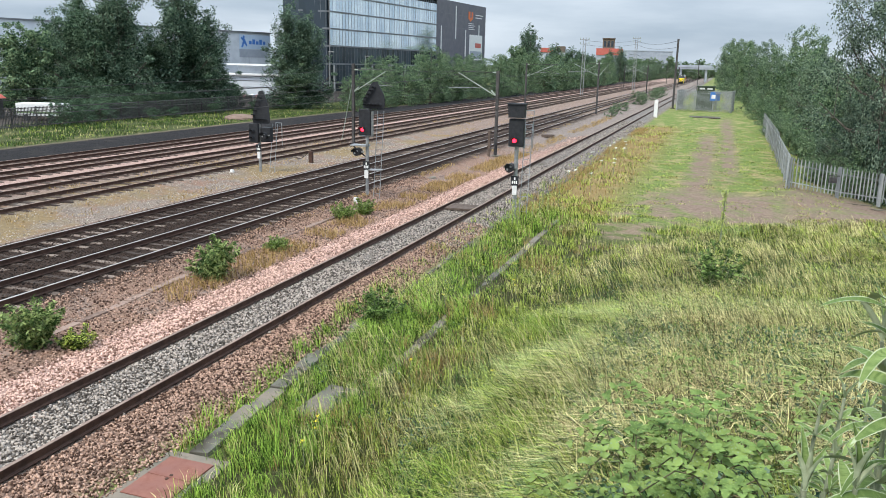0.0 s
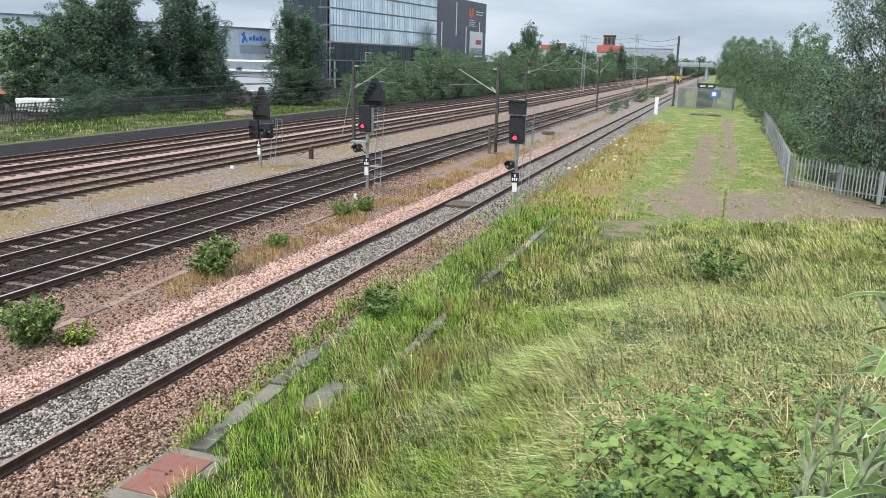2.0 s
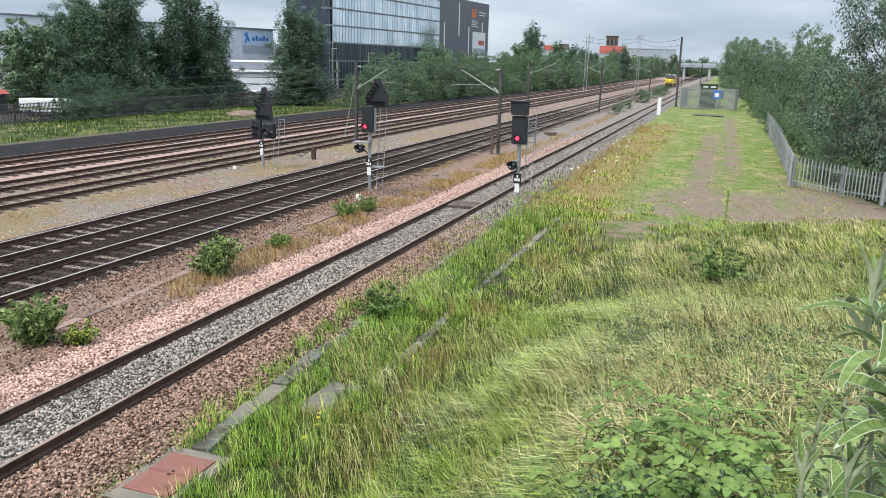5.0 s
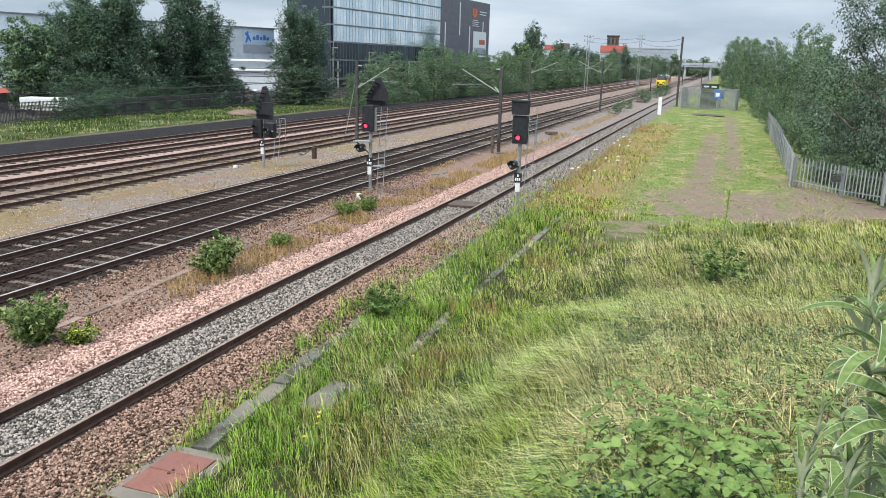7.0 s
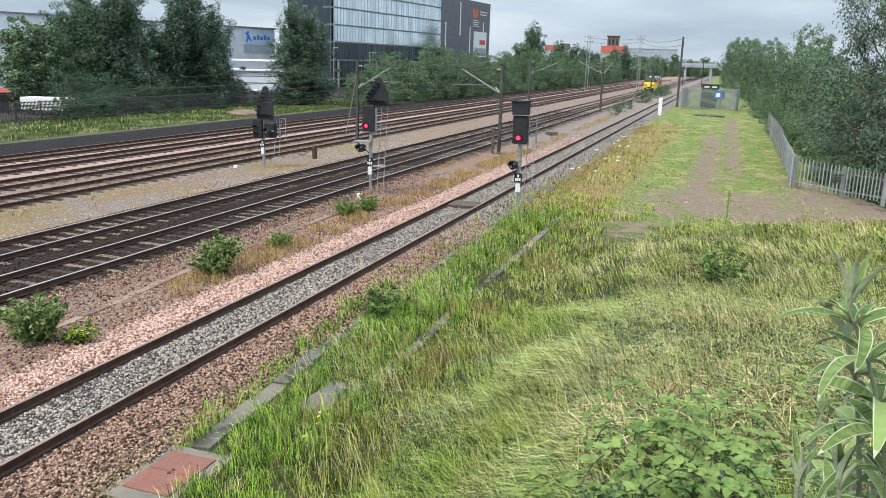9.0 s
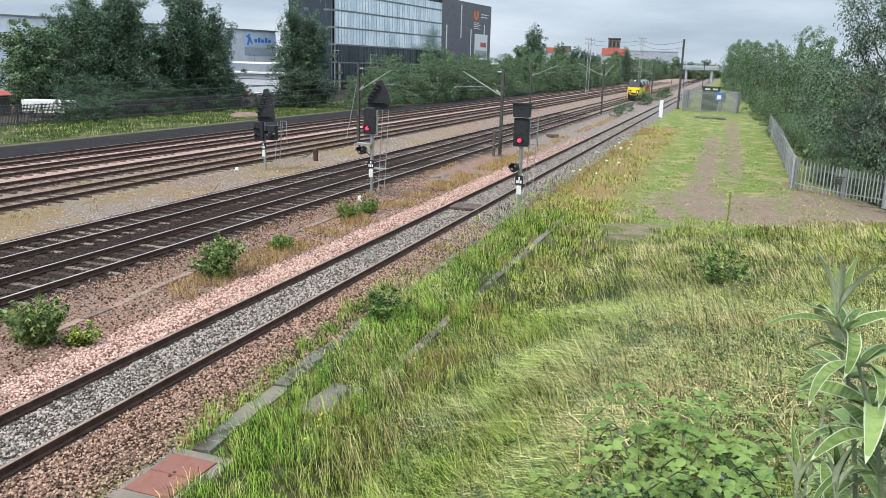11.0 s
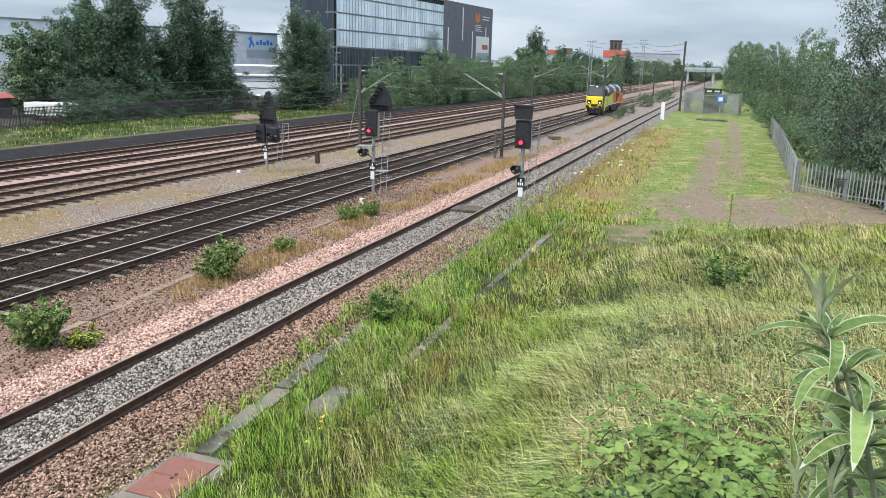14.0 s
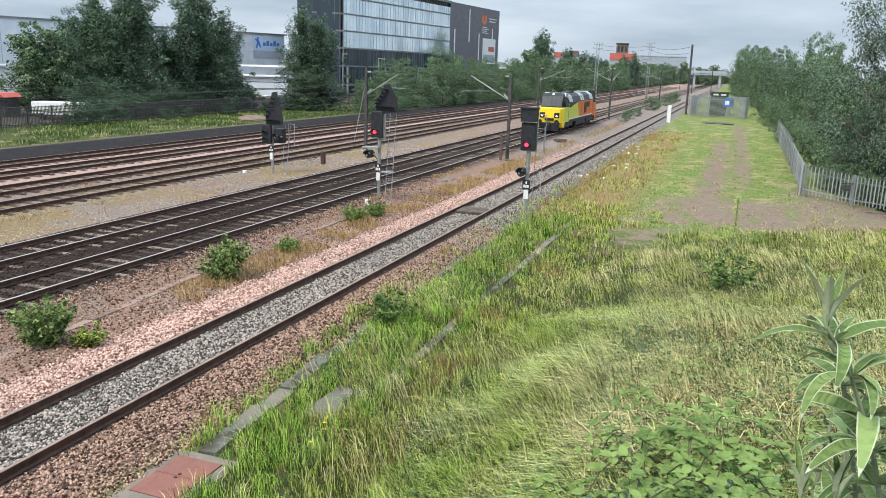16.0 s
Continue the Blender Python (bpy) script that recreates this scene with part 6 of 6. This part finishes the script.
def flowers():
    rng = np.random.default_rng(12)
    p = np.stack([rng.uniform(-6.4, -3.2, 40), rng.uniform(7.5, 24, 40)], 1)[::2]
    proto = None
    for k, (x, y) in enumerate(p):
        if not bool(clear_of_things(np.array([[x, y]]))[0]):
            continue
        z, h = float(bank(x, y)), rng.uniform(.35, .6)
        if proto is None:
            proto = thing("ragwort", pose(x, y, z), "yellow-flowered ragwort in the meadow", "flower", "yellow meadow flowers")
            part("stalk", rod(B(), (0, 0, 0), (.02, 0, .5), .006, .004, 5), M["stem"], proto)
            q = rng.normal(0, .022, (12, 3)) * np.array([1, 1, .4]) + np.array([.02, 0, .52])
            ob = new("blossom", leaf_mesh("blossom", q, .026, M["petal"], 3, 2, .9)); ob.parent = proto
        else:
            o = copy_thing(proto, pose(x, y, z, rng.normal(0, 8), rng.normal(0, 8), rng.uniform(0, 360)))
            o.scale = (1, 1, h / .5)
    # tall mullein spike on the crest and pale umbels near the trough
    t = thing("mullein", pose(.45, 30.8, float(bank(.45, 30.8))), "tall yellow-green mullein spike above the grass", "flower")
    part("stalk", rod(B(), (0, 0, 0), (.03, 0, 2.0), .03, .015, 8), M["stem"], t)
    q = np.stack([rng.normal(0, .06, 260), rng.normal(0, .06, 260), rng.uniform(.5, 2.05, 260)], 1)
    ob = new("spike", leaf_mesh("spike", q, .09, M["spike_lime"], 5, .3, .5)); ob.parent = t
    for k in range(9):
        x, y = rng.uniform(-7.9, -6.6), rng.uniform(30, 37)
        t = thing("mullein", pose(x, y, CESS), "slender pale green flower spike beside the track", "flower", "pale spikes")
        hh = rng.uniform(.8, 1.5)
        part("stalk", rod(B(), (0, 0, 0), (.02, 0, hh), .015, .008, 6), M["stem"], t)
        q = np.stack([rng.normal(0, .035, 90), rng.normal(0, .035, 90), rng.uniform(.2, hh, 90)], 1)
        ob = new("spike", leaf_mesh("spike", q, .07, M["spike_lime"], 6 + k, .3, .5)); ob.parent = t
    for k in range(14):
        x, y = rng.uniform(-7.9, -5.5), rng.uniform(40, 66)
        t = thing("wild_flower", pose(x, y, CESS), "thin pale-headed stalk in dry grass", "flower", "pale stalks")
        hh = rng.uniform(.6, 1.1)
        part("stalk", rod(B(), (0, 0, 0), (.02, 0, hh), .012, .008, 5), M["stem"], t)
        q = rng.normal(0, .05, (14, 3)) * np.array([1, 1, .4]) + np.array([.02, 0, hh])
        ob = new("blossom", leaf_mesh("blossom", q, .07, M["petal_white"], 8, 2, .9)); ob.parent = t


flowers()


# ---- broad leaves close to the viewer ----
def blade_leaf(name, length, width, bend, fold, top, under, seg=8, wave=0.0, rim=True):
    """A lance-shaped leaf along +x with a folded midrib, an upper and an under skin, arching down."""
    bm = B()
    rows = []
    for i in range(seg + 1):
        s = i / seg
        w = width * .5 * max(.03, (s + .012) ** .62 * (1 - s) ** .85 * 2.12) if i < seg else 0.0015
        a = bend * s
        x = length * (math.sin(a) / bend if bend else s)
        z = -length * ((1 - math.cos(a)) / bend if bend else 0)
        wv = wave * math.sin(s * 17)
        half = [(w, fold * w + wv), (w * .84, fold * w * .9 + wv * .8), (w * .5, fold * w * .35)]
        rows.append([(x, -p, z + q) for p, q in half] + [(x, 0, z)] + [(x, p, z + q - 2 * wv * (p > w * .6)) for p, q in half[::-1]])
    for layer, dz in ((0, 0.0), (1, -0.004)):
        vs = [[bm.verts.new((x, y, z + dz)) for x, y, z in r] for r in rows]
        for i in range(seg):
            for j in range(6):
                q = (vs[i][j], vs[i + 1][j], vs[i + 1][j + 1], vs[i][j + 1])
                f = bm.faces.new(q if layer else q[::-1])
                f.material_index, f.smooth = (1 if layer or (rim and j in (0, 5)) else 0), True
    bmesh.ops.recalc_face_normals(bm, faces=bm.faces)
    me = bpy.data.meshes.new(name)
    bm.to_mesh(me); bm.free()
    me.materials.append(top); me.materials.append(under)
    return me


def leaf_pose(p, az, el, roll=0.0):
    """Leaf base at p, pointing to azimuth az (degrees from +x) and elevation el."""
    return pose(*p, 0, 0, az) @ pose(0, 0, 0, 0, -el, 0) @ pose(0, 0, 0, roll)


BUD = [blade_leaf("leaf", 1.0, .24, b, f_, M["leaf_bud"], M["leaf_bud_pale"], 14, .007) for b, f_ in ((0.45, .6), (1.0, .4), (1.4, .3), (1.75, .45))]


def buddleia(base, nodes, label, seed, yaw=19.4):
    """A woody shoot with opposite pairs of long grey-green leaves; nodes: (right, forward, up, leaf length)."""
    rng = np.random.default_rng(seed)
    t = thing("buddleia_shoot", pose(*base, 0, 0, yaw), label, "shrub", "buddleia shoots")
    bm, last = B(), Vector((0, 0, 0))
    for k, (a, b, c, l) in enumerate(nodes):
        p = Vector((a, b, c))
        rod(bm, last, p, .011 * (1 - .07 * k), .011 * (1 - .07 * (k + 1)), 7)
        last = p
        if k == len(nodes) - 1:
            break
        az0 = 90 * (k % 2) + rng.normal(0, 14) + (18 if k % 2 == 0 else -12)
        for s in (0, 180, 84, 262):
            me = BUD[int(rng.integers(1, 4))]
            o = shared("leaf", me, t, leaf_pose(p, az0 + s, 36 + rng.normal(0, 12), rng.normal(0, 18)))
            o.scale = (l * rng.uniform(.95, 1.3) * (1.15 if s in (0, 180) else .95),) * 3
            o = shared("leaf", BUD[int(rng.integers(0, 3))], t, leaf_pose(p, az0 + s + rng.normal(0, 40), 45 + rng.normal(0, 15), rng.normal(0, 20)))
            o.scale = (l * rng.uniform(.4, .8),) * 3
    tip = nodes[-1]
    for k in range(5):
        o = shared("leaf", BUD[0], t, leaf_pose(tip[:3], k * 72 + 20, 76 + rng.normal(0, 8), rng.normal(0, 25)))
        g = tip[3] * rng.uniform(.75, 1.15)
        o.scale = (g, g * .72, g)
    tagged(part("stem", bm, M["stem"], t, "pale downy stem"), kind="stuff")
    return t


BASE_A = (0.699, 2.525, 4.10)
shoot_a = buddleia(BASE_A, [(-.04, 0, .25, .20), (-.075, .01, .45, .22), (-.113, .0, .64, .23), (-.14, .0, .77, .23), (-.165, 0, .88, .24), (-.199, 0, .989, .24), (-.247, 0, 1.12, .23), (-.30, 0, 1.225, .20), (-.328, 0, 1.275, .19)], "tall grey-green buddleia shoot close by, swaying", 71)
shoot_b = buddleia((0.57, 2.66, 4.02), [(0, 0, .3, .18), (.0, .02, .5, .2), (-.02, .03, .7, .2), (-.05, .03, .9, .2), (-.09, .03, 1.08, .2), (-.13, .03, 1.19, .17)], "second grey-green buddleia shoot, swaying", 72)
shoot_c = buddleia((0.35, 2.50, 4.0), [(0, 0, .3, .17), (.0, .02, .45, .2), (.01, .03, .6, .2), (.0, .03, .74, .19)], "low broad-leaved buddleia shoot", 73)
shoot_d = buddleia((0.50, 2.42, 3.98), [(0, 0, .3, .2), (-.02, .01, .45, .22), (-.03, .02, .6, .22), (-.05, .02, .74, .21), (-.06, .02, .84, .18)], "leafy grey-green buddleia shoot, swaying", 74)
shoot_e = buddleia((0.42, 2.36, 3.95), [(0, 0, .3, .18), (.0, .01, .45, .2), (.01, .02, .58, .2), (.02, .02, .68, .17)], "low broad-leaved buddleia shoot", 75)
for k_, (x_, y_, h_) in enumerate(((.46, 3.30, .72), (.56, 3.40, .78), (.64, 3.35, .72), (.74, 3.3, .85), (.50, 3.1, .6), (.66, 3.1, .7))):
    buddleia((x_, y_, float(bank(x_, y_))), [(.01 * j, .005 * j, h_ * (j + 3) / 8, .11) for j in range(6)], "small pale buddleia sprig with narrow leaves", 80 + k_)

BRAM = [blade_leaf("leaf", 1.0, .78, b, .25, M["leaf_lime"], M["leaf_mid"], 6, .02, rim=False) for b in (0.3, 0.8)]
BRAM2 = [blade_leaf("leaf", 1.0, .8, b, .25, M["leaf_fresh"], M["leaf_lime"], 6, .02, rim=False) for b in (0.3, 0.8)]


def bramble(x, y, seed, canes=4, leaf=.075, length=.9, up=.5, meshes=None, label="arching bramble with broad green leaves"):
    rng = np.random.default_rng(seed)
    z = float(bank(x, y))
    t = thing("bramble", pose(x, y, z), label, "bramble", "brambles on the bank")
    bm = B()
    for c in range(canes):
        a = rng.uniform(0, 2 * math.pi)
        last = Vector((0, 0, 0))
        n = 7
        for k in range(1, n + 1):
            s = k / n
            p = Vector((math.cos(a) * length * s, math.sin(a) * length * s, up * math.sin(s * 2.3) * rng.uniform(.9, 1.1)))
            rod(bm, last, p, .0035, .003, 5)
            last = p
            if k > 1:
                az = math.degrees(a) + rng.uniform(-70, 70)
                for d in ((-62, 0, 62) if canes < 4 else (-95, -32, 32, 95)):
                    o = shared("leaf", (meshes or BRAM)[int(rng.integers(0, 2))], t, leaf_pose(p + Vector((0, 0, .02)), az + d, rng.uniform(-5, 35), rng.normal(0, 15)))
                    o.scale = (leaf * rng.uniform(.75, 1.25),) * 3
    tagged(part("cane", bm, M["cane"], t, "thin green-brown canes"), kind="stuff")
    return t


rngb = np.random.default_rng(90)
for k_ in range(21):
    ph_, u_ = radians(rngb.uniform(-4.0, 11)), rngb.uniform(3.2, 6.2)
    bramble(u_ * math.sin(ph_), u_ * math.cos(ph_), 100 + k_, 4, rngb.uniform(.045, .068), rngb.uniform(.35, .65), rngb.uniform(.25, .5), BRAM if k_ % 2 else BRAM2)
for k_ in range(12):
    ph_, u_ = radians(rngb.uniform(-6, 10)), rngb.uniform(5.4, 9.5)
    bramble(u_ * math.sin(ph_), u_ * math.cos(ph_), 200 + k_, 3, rngb.uniform(.055, .075), rngb.uniform(.4, .7), rngb.uniform(.2, .35), BRAM2 if k_ % 3 else BRAM)
for k_ in range(40):
    ph_, u_ = radians(rngb.uniform(-7, 12)), rngb.uniform(5.5, 14)
    weed_bush(u_ * math.sin(ph_), u_ * math.cos(ph_), .32, .55, M["leaf_fresh" if k_ % 3 else "leaf_lime"], 140 + k_, 420, .085, "low bramble sprawling through dry grass", "bramble")
for k_ in range(7):
    ph_, u_ = radians(rngb.uniform(-17, -3)), rngb.uniform(4.2, 5.0)
    bramble(u_ * math.sin(ph_), u_ * math.cos(ph_), 170 + k_, 3, .06, .3, .3, BRAM, "young lime-green bramble shoot in the grass")
stick = thing("fallen_branch", pose(.35, 9.4, float(bank(.35, 9.4)) + .12, 0, 12, 30), "bare dark fallen branch on dead grass", "branch")
part("stick", rod(rod(B(), (-.6, 0, 0), (.2, .02, .02), .02, .016, 7), (.2, .02, .02), (.9, -.08, .0), .016, .006, 7), M["twig"], stick)


# ---- what moves ----
def motions():
    rows = []
    for i in range(33):
        s = i * 0.5
        rows.append((s, pose(MAIN_X, 363.3 - 19.76 * s + 0.12426 * s * s, 0)))
    walk(loco, rows)
    sway = [(0, 6.2), (.5, 7.2), (1, 9.0), (1.5, 11.5), (2, 8.5), (2.5, 8.3), (3, 8.1), (3.4, 8.0), (3.7, 5.2), (4, 3.0), (6.5, 2.9), (7, 2.7), (7.5, 1.4), (8, 1.4), (8.5, .4), (9, 0), (11.5, -1.8),
            (12, -2.1), (12.5, -3.7), (13, -2.9), (13.5, -2.8), (14, -4.0), (14.5, -2.7), (15, -2.4), (15.5, -2.4), (16, -3.8)]
    for shoot, gain, ph in ((shoot_a, 1.0, 0), (shoot_b, .9, .2), (shoot_c, .35, 0), (shoot_d, .6, .1), (shoot_e, .3, 0)):
        p = shoot.matrix_basis.translation.copy()
        walk(shoot, [(s, pose(*p, 0, 0, 19.4) @ pose(0, 0, 0, 0, a * gain, 0)) for s, a in sway])


motions()
